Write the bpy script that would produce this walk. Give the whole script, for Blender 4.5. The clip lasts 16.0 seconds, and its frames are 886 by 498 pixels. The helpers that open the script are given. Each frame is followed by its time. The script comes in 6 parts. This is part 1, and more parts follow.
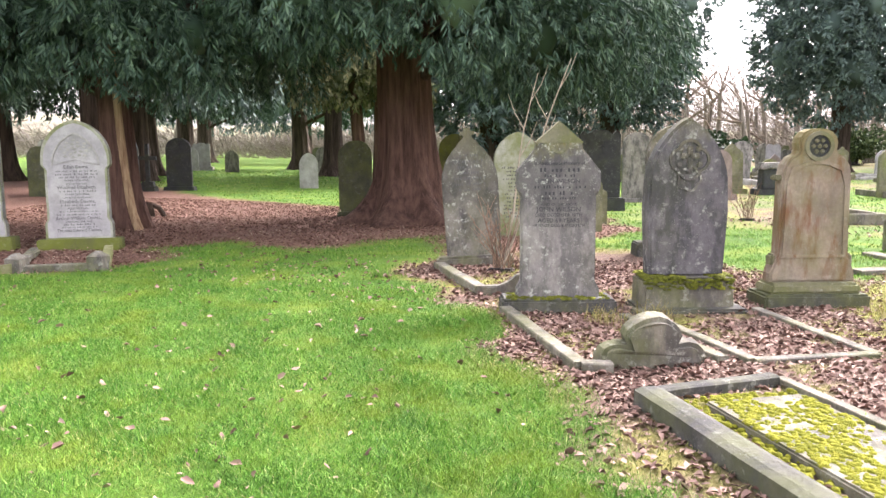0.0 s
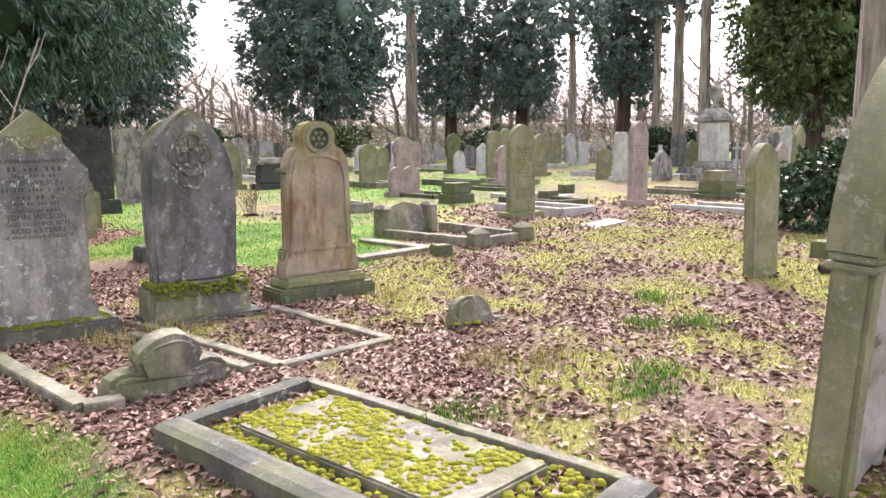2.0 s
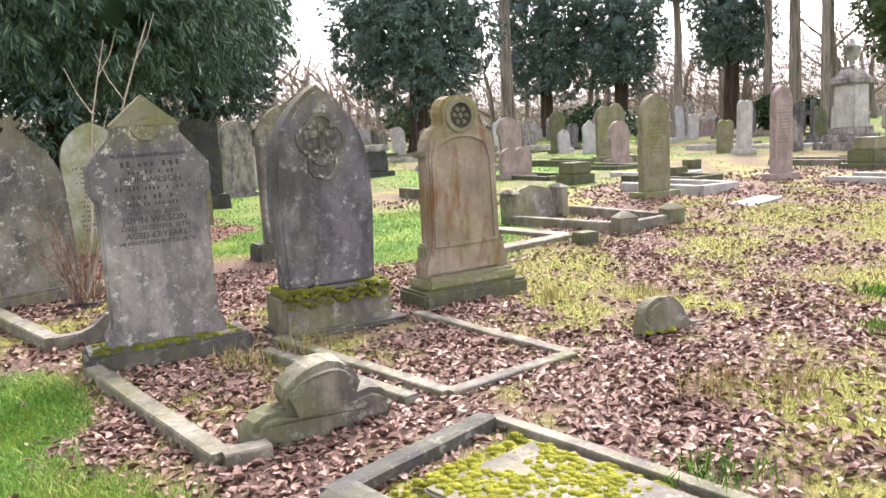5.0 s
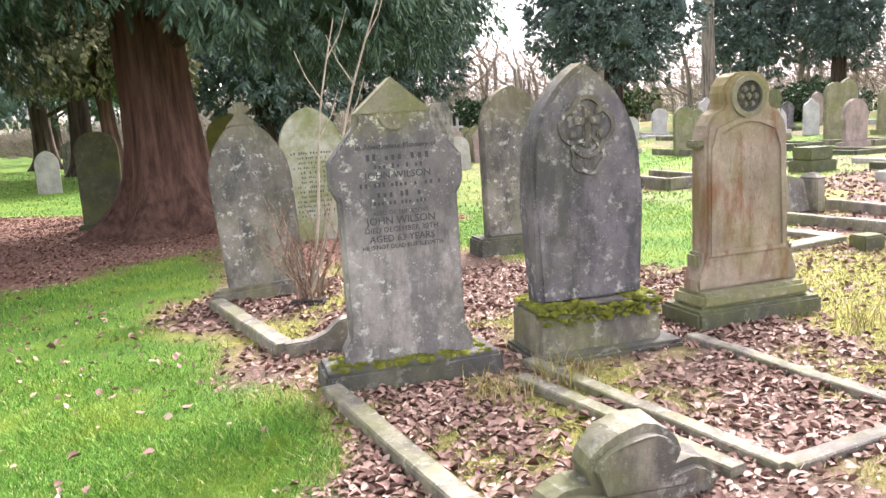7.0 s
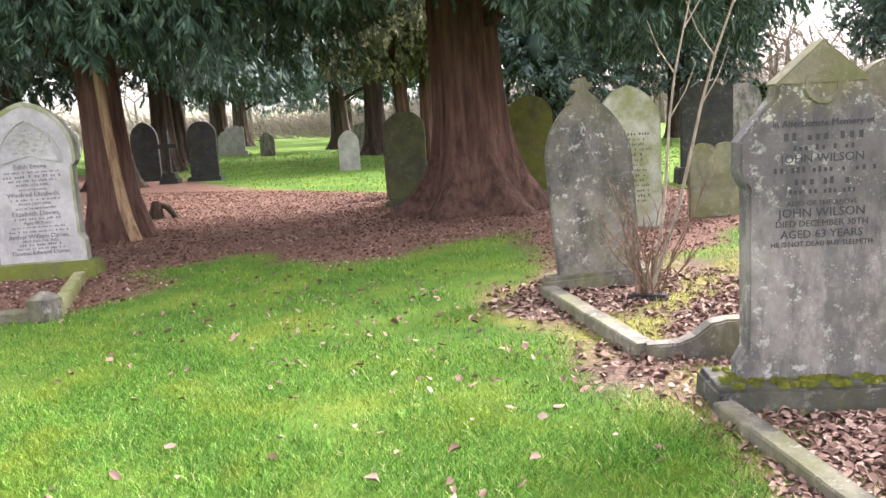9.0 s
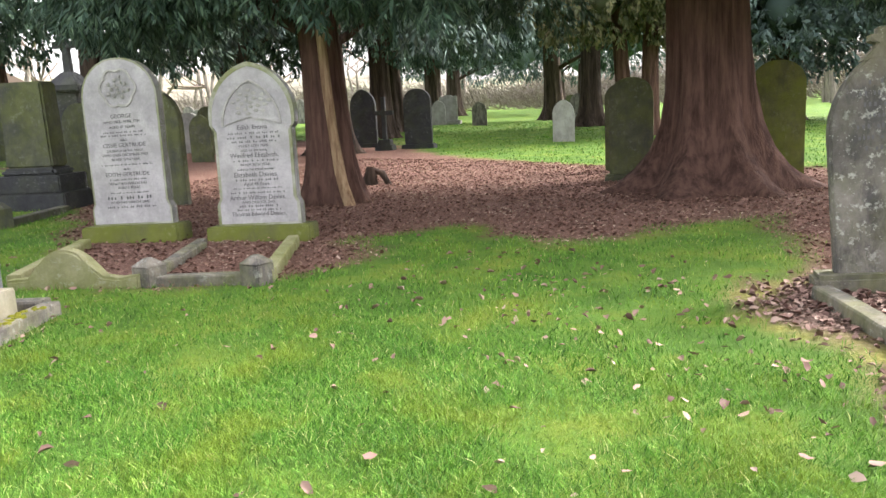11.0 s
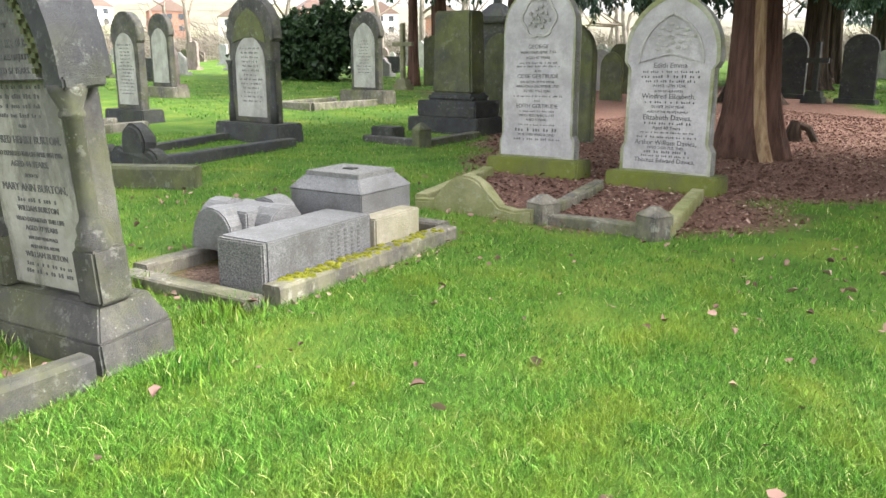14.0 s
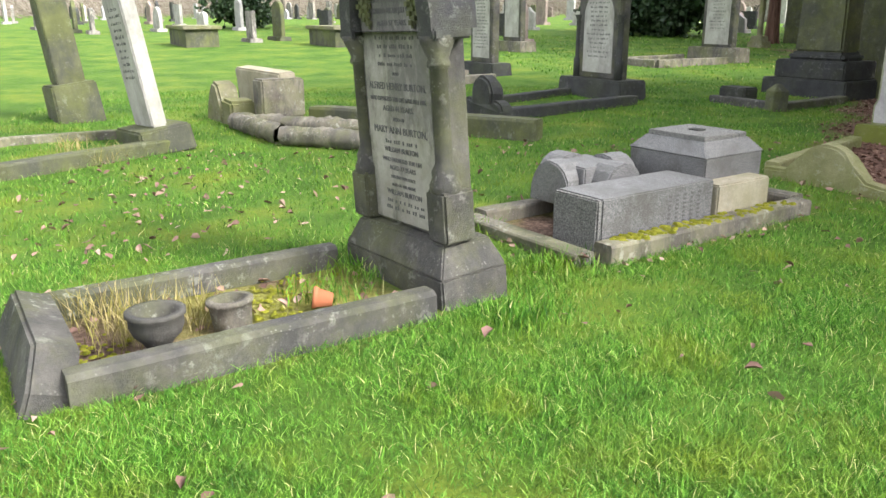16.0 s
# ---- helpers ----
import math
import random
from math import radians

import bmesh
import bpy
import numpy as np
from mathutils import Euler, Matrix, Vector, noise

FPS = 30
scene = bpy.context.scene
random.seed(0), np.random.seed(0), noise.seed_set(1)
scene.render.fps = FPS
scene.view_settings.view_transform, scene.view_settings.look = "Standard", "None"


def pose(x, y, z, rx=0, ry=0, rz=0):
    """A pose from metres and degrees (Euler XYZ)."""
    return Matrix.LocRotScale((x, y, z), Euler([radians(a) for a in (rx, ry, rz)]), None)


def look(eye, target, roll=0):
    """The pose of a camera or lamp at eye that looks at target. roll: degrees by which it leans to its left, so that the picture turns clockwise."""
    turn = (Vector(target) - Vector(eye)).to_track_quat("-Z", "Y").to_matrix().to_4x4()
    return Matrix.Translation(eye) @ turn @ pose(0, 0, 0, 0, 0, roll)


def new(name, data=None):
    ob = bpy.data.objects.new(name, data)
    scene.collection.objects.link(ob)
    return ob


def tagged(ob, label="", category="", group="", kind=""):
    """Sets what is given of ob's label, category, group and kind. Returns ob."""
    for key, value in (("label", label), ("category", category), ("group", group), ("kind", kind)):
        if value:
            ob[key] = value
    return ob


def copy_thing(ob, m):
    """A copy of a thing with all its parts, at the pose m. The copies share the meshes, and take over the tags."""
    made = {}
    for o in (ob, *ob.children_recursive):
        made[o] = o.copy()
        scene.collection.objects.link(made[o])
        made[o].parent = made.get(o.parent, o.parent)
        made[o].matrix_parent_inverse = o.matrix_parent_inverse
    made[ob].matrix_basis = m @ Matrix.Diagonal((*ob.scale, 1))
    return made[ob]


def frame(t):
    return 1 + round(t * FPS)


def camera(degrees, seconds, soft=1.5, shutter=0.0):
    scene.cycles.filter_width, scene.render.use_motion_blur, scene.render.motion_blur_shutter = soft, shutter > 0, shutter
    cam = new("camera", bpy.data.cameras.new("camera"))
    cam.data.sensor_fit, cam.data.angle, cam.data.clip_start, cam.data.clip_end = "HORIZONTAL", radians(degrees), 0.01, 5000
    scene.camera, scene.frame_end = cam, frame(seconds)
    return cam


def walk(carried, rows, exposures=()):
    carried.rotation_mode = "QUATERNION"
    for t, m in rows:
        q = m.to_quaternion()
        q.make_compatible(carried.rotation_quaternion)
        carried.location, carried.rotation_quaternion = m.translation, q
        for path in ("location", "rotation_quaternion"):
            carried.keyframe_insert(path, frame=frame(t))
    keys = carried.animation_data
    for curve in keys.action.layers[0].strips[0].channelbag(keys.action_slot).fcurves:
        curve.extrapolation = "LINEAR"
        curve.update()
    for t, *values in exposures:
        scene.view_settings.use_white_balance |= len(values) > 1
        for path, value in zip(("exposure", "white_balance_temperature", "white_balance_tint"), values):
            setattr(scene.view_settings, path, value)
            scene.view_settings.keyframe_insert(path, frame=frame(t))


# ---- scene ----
LENS = 58.1
cam = camera(LENS, 16.0, soft=1.5)
PATH = [
    (0, (0.648, -1.951, 1.473), (0.217, -0.015, 1.22), -0.3),
    (0.5, (0.684, -1.741, 1.448), (0.391, 0.222, 1.196), 0.3),
    (1, (0.705, -1.551, 1.431), (0.553, 0.428, 1.182), 0.7),
    (1.5, (0.703, -1.414, 1.436), (1.049, 0.539, 1.18), 0.1),
    (2, (0.658, -1.325, 1.434), (1.408, 0.51, 1.164), -0.8),
    (2.5, (0.628, -1.259, 1.419), (1.521, 0.508, 1.134), -0.8),
    (3, (0.664, -1.112, 1.401), (1.577, 0.641, 1.096), -0.9),
    (3.5, (0.713, -0.878, 1.419), (1.533, 0.921, 1.119), -1.5),
    (4, (0.659, -0.665, 1.405), (1.407, 1.163, 1.095), -1.3),
    (4.5, (0.564, -0.426, 1.409), (1.28, 1.415, 1.1), -2.7),
    (5, (0.512, -0.165, 1.384), (1.04, 1.74, 1.082), -3.5),
    (5.2, (0.501, -0.033, 1.391), (0.902, 1.904, 1.097), -4.1),
    (7.5, (0.004, 0.919, 1.458), (0.025, 2.893, 1.135), -2.9),
    (8, (-0.153, 1.025, 1.453), (-0.258, 2.998, 1.14), -1.6),
    (8.5, (-0.404, 1.118, 1.445), (-0.67, 3.076, 1.14), -2.4),
    (9, (-0.571, 1.219, 1.442), (-1.113, 3.117, 1.123), -3.5),
    (9.5, (-0.694, 1.411, 1.458), (-1.496, 3.211, 1.116), -3.9),
    (9.7, (-0.748, 1.484, 1.448), (-1.625, 3.25, 1.111), -3.7),
    (11.8, (-1.256, 2.079, 1.343), (-2.39, 3.678, 0.948), -1.8),
    (12, (-1.322, 2.121, 1.346), (-2.543, 3.655, 0.952), -1.5),
    (12.5, (-1.406, 2.261, 1.346), (-2.852, 3.583, 0.944), 0.2),
    (13, (-1.447, 2.259, 1.338), (-2.964, 3.493, 0.92), -0.1),
    (13.5, (-1.469, 2.26, 1.322), (-3.034, 3.424, 0.877), 0.2),
    (14, (-1.48, 2.242, 1.321), (-3.137, 3.257, 0.846), 0.1),
    (14.5, (-1.503, 2.22, 1.32), (-3.268, 3.015, 0.815), -0.2),
    (15, (-1.511, 2.222, 1.317), (-3.349, 2.805, 0.785), -0.2),
    (15.5, (-1.533, 2.213, 1.313), (-3.41, 2.623, 0.76), 0.3),
    (16, (-1.548, 2.205, 1.309), (-3.446, 2.465, 0.733), -0.1),
]
walk(cam, [(t, look(eye, target, roll)) for t, eye, target, roll in PATH], [(0, 2.75, 6500, 20), (2.5, 2.4, 6500, 20), (5, 2.5, 6500, 20), (7.5, 2.9, 6500, 20), (9.5, 2.75, 6500, 18), (12.5, 2.5, 6500, 11), (14.5, 2.42, 6500, 10), (16, 2.12, 6500, 10)])

# ---- world and light: a bright overcast day ----
SUN_ELEV, SUN_TURN = radians(40), radians(35)
world = bpy.data.worlds.new("sky")
scene.world = world
world.use_nodes = True
wn, wl = world.node_tree.nodes, world.node_tree.links
sky = wn.new("ShaderNodeTexSky")
sky.sky_type, sky.sun_disc = "NISHITA", False
sky.sun_elevation, sky.sun_rotation = SUN_ELEV, SUN_TURN
sky.air_density, sky.dust_density, sky.ozone_density = 1.0, 4.0, 1.0
grey = wn.new("ShaderNodeHueSaturation")
grey.inputs["Saturation"].default_value = 0.18
wl.new(sky.outputs[0], grey.inputs["Color"])
wl.new(grey.outputs[0], wn["Background"].inputs["Color"])
wn["Background"].inputs["Strength"].default_value = 0.15
sun = new("sun", bpy.data.lights.new("sun", "SUN"))
sun.data.energy, sun.data.angle, sun.data.color = 1.2, radians(14), (1.0, 0.96, 0.9)
sun.matrix_world = look((20 * math.sin(SUN_TURN), 20 * math.cos(SUN_TURN), 20 * math.tan(SUN_ELEV)), (0, 0, 0))


# ---- materials ----
def ramp(nodes, stops, mode="LINEAR"):
    r = nodes.new("ShaderNodeValToRGB")
    r.color_ramp.interpolation = mode
    while len(r.color_ramp.elements) < len(stops):
        r.color_ramp.elements.new(0.5)
    for e, (p, c) in zip(r.color_ramp.elements, stops):
        e.position = p
        e.color = (*c, 1) if isinstance(c, tuple) else (c, c, c, 1)
    return r


class Mat:
    """A principled material with a few short ways to add noise to it."""

    def __init__(self, name, rough=0.9, spec=0.3):
        self.m = bpy.data.materials.new(name)
        self.m.use_nodes = True
        self.n, self.l = self.m.node_tree.nodes, self.m.node_tree.links
        self.b = self.n["Principled BSDF"]
        self.b.inputs["Roughness"].default_value = rough
        self.b.inputs["Specular IOR Level"].default_value = spec
        self.co = self.n.new("ShaderNodeTexCoord").outputs["Object"]

    def noise(self, scale, detail=5, rough=0.6, stretch=None, seed=0.0):
        t = self.n.new("ShaderNodeTexNoise")
        t.inputs["Scale"].default_value, t.inputs["Detail"].default_value = scale, detail
        t.inputs["Roughness"].default_value = rough
        mp = self.n.new("ShaderNodeMapping")
        mp.inputs["Scale"].default_value = stretch or (1, 1, 1)
        mp.inputs["Location"].default_value = (seed, seed * 0.7, seed * 1.3)
        self.l.new(self.co, mp.inputs["Vector"])
        self.l.new(mp.outputs[0], t.inputs["Vector"])
        return t.outputs["Fac"]

    def cells(self, scale, feature="F1"):
        t = self.n.new("ShaderNodeTexVoronoi")
        t.inputs["Scale"].default_value = scale
        t.feature = feature
        self.l.new(self.co, t.inputs["Vector"])
        return t.outputs["Distance"]

    def step(self, fac, lo, hi, top=1.0):
        r = self.n.new("ShaderNodeMapRange")
        r.inputs[1].default_value, r.inputs[2].default_value, r.inputs[4].default_value = lo, hi, top
        self.l.new(fac, r.inputs[0])
        return r.outputs[0]

    def times(self, a, b):
        x = self.n.new("ShaderNodeMath")
        x.operation = "MULTIPLY"
        for s, v in zip(x.inputs, (a, b)):
            if isinstance(v, (int, float)):
                s.default_value = v
            else:
                self.l.new(v, s)
        return x.outputs[0]

    def mix(self, fac, a, b):
        x = self.n.new("ShaderNodeMix")
        x.data_type = "RGBA"
        for s, v in ((x.inputs[0], fac), (x.inputs[6], a), (x.inputs[7], b)):
            if isinstance(v, tuple):
                s.default_value = (*v, 1)
            elif isinstance(v, float):
                s.default_value = v
            else:
                self.l.new(v, s)
        return x.outputs[2]

    def attr(self, name):
        a = self.n.new("ShaderNodeAttribute")
        a.attribute_name = name
        return a.outputs["Fac"]

    def rand(self, island=False):
        return self.n.new("ShaderNodeNewGeometry").outputs["Random Per Island"] if island else self.n.new("ShaderNodeObjectInfo").outputs["Random"]

    def colours(self, fac, stops):
        r = ramp(self.n, stops)
        self.l.new(fac, r.inputs[0])
        return r.outputs[0]

    def wobbly_height(self, amount, seed):
        """Height above the thing's foot, made uneven by runs of noise."""
        z = self.n.new("ShaderNodeSeparateXYZ")
        self.l.new(self.co, z.inputs[0])
        x = self.n.new("ShaderNodeMath")
        x.operation = "MULTIPLY_ADD"
        self.l.new(self.noise(5.5, 8, 0.7, (1.6, 1.6, 0.7), seed), x.inputs[0])
        x.inputs[1].default_value = 2 * amount
        y = self.n.new("ShaderNodeMath")
        y.operation = "SUBTRACT"
        self.l.new(z.outputs["Z"], y.inputs[0])
        y.inputs[1].default_value = amount
        self.l.new(y.outputs[0], x.inputs[2])
        return x.outputs[0]

    def bump(self, fac, strength=0.4, dist=0.01):
        b = self.n.new("ShaderNodeBump")
        b.inputs["Strength"].default_value, b.inputs["Distance"].default_value = strength, dist
        self.l.new(fac, b.inputs["Height"])
        self.l.new(b.outputs[0], self.b.inputs["Normal"])

    def done(self, colour):
        if isinstance(colour, tuple):
            self.b.inputs["Base Color"].default_value = (*colour, 1)
        else:
            self.l.new(colour, self.b.inputs["Base Color"])
        return self.m


def stone(name, light, dark, soot=0.5, lichen=0.3, algae=0.2, rust=0.0, seed=0.0, spots=(0.5, 0.51, 0.45), rough=0.9, algae_colour=(0.13, 0.15, 0.03), cap=None, band=None):
    """Weathered stone: two tones, soot runs, pale lichen spots, green algae, rust runs."""
    k = Mat(name, rough, 0.25)
    c = k.mix(k.step(k.noise(3.4, 8, 0.7, seed=seed), 0.36, 0.64), dark, light)
    c = k.mix(k.step(k.noise(45, 3, 0.7, seed=seed), 0.35, 0.75, 0.5), c, tuple(v * 0.6 for v in light))
    if soot:
        run = k.noise(2.6, 9, 0.72, (1.8, 1.8, 0.7), seed + 3)
        c = k.mix(k.times(k.step(run, 0.46, 0.57), soot), c, (0.045, 0.045, 0.048))
    if rust:
        run = k.noise(2.6, 8, 0.68, (2.0, 2.0, 0.5), seed + 7)
        c = k.mix(k.times(k.step(run, 0.5, 0.62), rust), c, (0.17, 0.085, 0.05))
    if algae:
        c = k.mix(k.times(k.step(k.noise(1.9, 6, 0.7, seed=seed + 5), 0.44, 0.62), algae), c, algae_colour)
    if band:
        lo, hi, amount, tone = band
        up = k.wobbly_height(0.28, seed + 21)
        c = k.mix(k.times(k.times(k.step(up, lo - 0.12, lo + 0.12), k.step(up, hi + 0.1, hi - 0.1)), amount), c, tone)
    if cap:
        lo, hi, amount, tone = cap
        c = k.mix(k.times(k.step(k.wobbly_height(0.3, seed + 31), lo, hi), amount), c, tone)
    if lichen:
        few = k.step(k.noise(3.2, 5, 0.6, seed=seed + 11), 0.42, 0.6)
        blotch = k.step(k.noise(15, 8, 0.72, seed=seed + 13), 0.55, 0.62)
        c = k.mix(k.times(k.times(blotch, few), lichen * 0.75), c, spots)
        speck = k.times(k.step(k.cells(48), 0.26, 0.12), k.step(k.noise(7, 4, 0.6, seed=seed + 2), 0.5, 0.62))
        c = k.mix(k.times(speck, lichen * 0.6), c, spots)
    k.bump(k.noise(38, 10, 0.78, seed=seed), 0.75, 0.014)
    return k.done(c)


M = {}
M["grey"] = stone("grey_sandstone", (0.35, 0.325, 0.305), (0.19, 0.17, 0.16), 0.7, 0.6, 0.15, seed=1)
M["dark"] = stone("dark_sandstone", (0.17, 0.158, 0.168), (0.075, 0.07, 0.08), 0.75, 0.6, 0.12, seed=9, cap=(1.5, 1.8, 0.65, (0.14, 0.13, 0.05)))
M["gable"] = stone("flaking_sandstone", (0.33, 0.305, 0.29), (0.17, 0.155, 0.15), 0.55, 1.0, 0.1, seed=31, cap=(1.38, 1.62, 0.8, (0.19, 0.175, 0.05)), band=(0.92, 1.5, 0.55, (0.055, 0.053, 0.058)))
M["mottled"] = stone("mottled_sandstone", (0.25, 0.23, 0.205), (0.11, 0.10, 0.09), 0.7, 0.8, 0.25, seed=41, cap=(1.3, 1.65, 0.5, (0.13, 0.12, 0.05)), band=(0.75, 1.35, 0.45, (0.05, 0.048, 0.045)))
M["brown"] = stone("brown_sandstone", (0.36, 0.30, 0.235), (0.20, 0.155, 0.115), 0.25, 0.2, 0.3, 0.95, seed=4, cap=(1.28, 1.55, 0.75, (0.17, 0.15, 0.06)))
M["green"] = stone("algae_sandstone", (0.24, 0.225, 0.15), (0.13, 0.125, 0.075), 0.25, 0.4, 0.5, seed=6)
M["mossgreen"] = stone("green_base_stone", (0.17, 0.18, 0.06), (0.09, 0.10, 0.03), 0.35, 0.15, 0.7, seed=16, algae_colour=(0.13, 0.155, 0.02))
M["pale"] = stone("pale_limestone", (0.47, 0.455, 0.455), (0.31, 0.30, 0.305), 0.14, 0.2, 0.08, seed=2)
M["palegreen"] = stone("pale_limestone_green", (0.42, 0.42, 0.36), (0.27, 0.28, 0.2), 0.1, 0.2, 0.75, seed=12)
M["panel"] = stone("weathered_panel", (0.48, 0.47, 0.44), (0.32, 0.31, 0.285), 0.25, 0.2, 0.12, seed=22)
M["sootpanel"] = stone("sooty_panel", (0.42, 0.405, 0.37), (0.26, 0.25, 0.225), 0.55, 0.25, 0.2, seed=52, band=(1.2, 1.75, 0.7, (0.06, 0.06, 0.06)))
M["black"] = stone("sooty_stone", (0.06, 0.062, 0.066), (0.03, 0.031, 0.034), 0.5, 0.3, 0.12, seed=8, spots=(0.3, 0.3, 0.28))
# the algae stone at half tone; under trees their shade is in its colour
M["shade"] = stone("shaded_green_stone", (0.12, 0.125, 0.08), (0.06, 0.065, 0.04), 0.5, 0.2, 0.4, seed=18)
M["kerb"] = stone("kerb_stone", (0.27, 0.245, 0.20), (0.12, 0.108, 0.09), 0.55, 0.55, 0.4, seed=5)
M["darkkerb"] = stone("dark_kerb_stone", (0.12, 0.115, 0.105), (0.04, 0.039, 0.037), 0.55, 0.4, 0.3, seed=15)
M["greenkerb"] = stone("green_kerb_stone", (0.33, 0.32, 0.18), (0.19, 0.19, 0.08), 0.1, 0.3, 0.6, seed=25)
M["cream"] = stone("cream_stone", (0.44, 0.40, 0.31), (0.30, 0.27, 0.2), 0.15, 0.3, 0.25, seed=14)
M["pink"] = stone("pinkish_stone", (0.36, 0.28, 0.26), (0.22, 0.17, 0.16), 0.3, 0.3, 0.15, seed=24)
M["eroded"] = stone("eroded_pale_stone", (0.40, 0.36, 0.35), (0.25, 0.22, 0.21), 0.2, 0.1, 0.15, seed=19)
M["letter"] = Mat("dark_lettering", 0.8).done((0.045, 0.045, 0.05))
M["greyletter"] = Mat("worn_lettering", 0.85).done((0.10, 0.10, 0.10))
M["paleletter"] = Mat("pale_lettering", 0.8).done((0.5, 0.49, 0.45))

k = Mat("grey_granite", 0.55, 0.5)
c = k.colours(k.noise(220, 2, 0.6), [(0.3, (0.025, 0.025, 0.026)), (0.5, (0.12, 0.12, 0.123)), (0.72, (0.29, 0.29, 0.29))])
c = k.mix(k.times(k.step(k.noise(3.4, 8, 0.75), 0.47, 0.62), 0.65), c, (0.06, 0.058, 0.05))
k.bump(k.noise(60, 4), 0.15, 0.003)
M["granite"] = k.done(c)
k = Mat("rough_granite", 0.8, 0.4)
c = k.colours(k.noise(120, 3, 0.7), [(0.3, (0.05, 0.05, 0.05)), (0.5, (0.18, 0.18, 0.175)), (0.72, (0.36, 0.36, 0.34))])
k.bump(k.noise(22, 7, 0.75), 1.0, 0.03)
M["roughgranite"] = k.done(c)

k = Mat("moss", 1.0, 0.1)
c = k.colours(k.noise(14, 5, 0.7), [(0.3, (0.09, 0.10, 0.012)), (0.55, (0.20, 0.205, 0.022)), (0.75, (0.34, 0.33, 0.05))])
k.bump(k.noise(160, 4, 0.7), 0.9, 0.012)
M["moss"] = k.done(c)
k = Mat("dark_moss", 1.0, 0.1)
c = k.colours(k.noise(12, 5, 0.7), [(0.3, (0.045, 0.05, 0.012)), (0.55, (0.12, 0.13, 0.02)), (0.75, (0.25, 0.25, 0.04))])
k.bump(k.noise(160, 4, 0.7), 0.9, 0.012)
M["darkmoss"] = k.done(c)


def bark(name, a, b, scale=6.0):
    k = Mat(name, 0.95, 0.15)
    rib = k.noise(scale, 7, 0.7, (1, 1, 0.09))
    c = k.mix(k.step(rib, 0.36, 0.62), a, b)
    c = k.mix(k.times(k.step(k.noise(1.4, 4), 0.5, 0.7), 0.4), c, tuple(v * 0.55 for v in b))
    k.bump(rib, 1.0, 0.06)
    return k.done(c)


M["redbark"] = bark("red_fibrous_bark", (0.045, 0.024, 0.018), (0.135, 0.078, 0.06), 9)
M["palewood"] = bark("bare_pale_wood", (0.16, 0.09, 0.05), (0.46, 0.33, 0.2), 12)
M["darkbark"] = bark("dark_bark", (0.02, 0.016, 0.013), (0.09, 0.065, 0.05), 8)
M["greybark"] = bark("grey_bark", (0.08, 0.07, 0.06), (0.30, 0.26, 0.22), 7)
M["twig"] = bark("twig_bark", (0.10, 0.075, 0.06), (0.26, 0.21, 0.17), 20)
M["shrubtwig"] = bark("shrub_twig", (0.13, 0.075, 0.055), (0.30, 0.21, 0.15), 30)
M["canebark"] = bark("pale_cane", (0.25, 0.2, 0.15), (0.45, 0.39, 0.31), 30)
M["dead"] = bark("dead_branch", (0.02, 0.018, 0.018), (0.07, 0.06, 0.055), 14)


def leafy(name, stops, rough=0.7, trans=0.0):
    k = Mat(name, rough, 0.25)
    fac = k.rand(True)
    patch = k.noise(0.8, 3)
    x = k.n.new("ShaderNodeMath")
    x.operation = "MULTIPLY_ADD"
    k.l.new(patch, x.inputs[0])
    x.inputs[1].default_value, x.inputs[2].default_value = 0.9, -0.45
    y = k.n.new("ShaderNodeMath")
    y.operation = "ADD"
    k.l.new(x.outputs[0], y.inputs[0])
    k.l.new(fac, y.inputs[1])
    return k.done(k.colours(y.outputs[0], stops))


M["cypress"] = leafy("cypress_foliage", [(0.0, (0.025, 0.05, 0.036)), (0.5, (0.055, 0.10, 0.07)), (1.0, (0.11, 0.17, 0.11))])
# lightened and tinted blue-grey: the haze over far trees put into the leaf colour
M["yew"] = leafy("hazy_yew_foliage", [(0.0, (0.045, 0.072, 0.066)), (0.5, (0.095, 0.142, 0.126)), (1.0, (0.15, 0.205, 0.178))])
M["lightyew"] = leafy("light_yew_foliage", [(0.0, (0.025, 0.045, 0.018)), (0.5, (0.06, 0.095, 0.035)), (1.0, (0.12, 0.16, 0.06))])
M["olive"] = leafy("olive_foliage", [(0.0, (0.04, 0.05, 0.02)), (0.5, (0.10, 0.11, 0.05)), (1.0, (0.2, 0.18, 0.09))])
M["laurel"] = leafy("laurel_leaves", [(0.0, (0.012, 0.03, 0.012)), (0.5, (0.03, 0.06, 0.025)), (1.0, (0.08, 0.12, 0.06))], 0.35)
k = Mat("grass_blades", 0.62, 0.18)
c = k.colours(k.rand(True), [(0.0, (0.012, 0.05, 0.005)), (0.35, (0.05, 0.155, 0.012)), (0.7, (0.105, 0.255, 0.025)), (0.93, (0.19, 0.36, 0.055)), (1.0, (0.5, 0.46, 0.22))])
c = k.mix(k.step(k.noise(1.5, 7, 0.72, seed=3), 0.5, 0.62, 0.48), c, (0.22, 0.26, 0.022))
c = k.mix(k.step(k.noise(2.6, 5, 0.65, seed=8), 0.55, 0.7, 0.45), c, (0.02, 0.085, 0.015))
M["grass"] = k.done(c)
M["mossgrass"] = leafy("mossy_grass", [(0.0, (0.09, 0.10, 0.03)), (0.4, (0.19, 0.195, 0.06)), (0.8, (0.30, 0.285, 0.115)), (1.0, (0.40, 0.34, 0.21))], 0.85)
M["drygrass"] = leafy("dry_grass", [(0.0, (0.14, 0.12, 0.03)), (0.5, (0.26, 0.24, 0.07)), (1.0, (0.42, 0.34, 0.19))], 0.8)
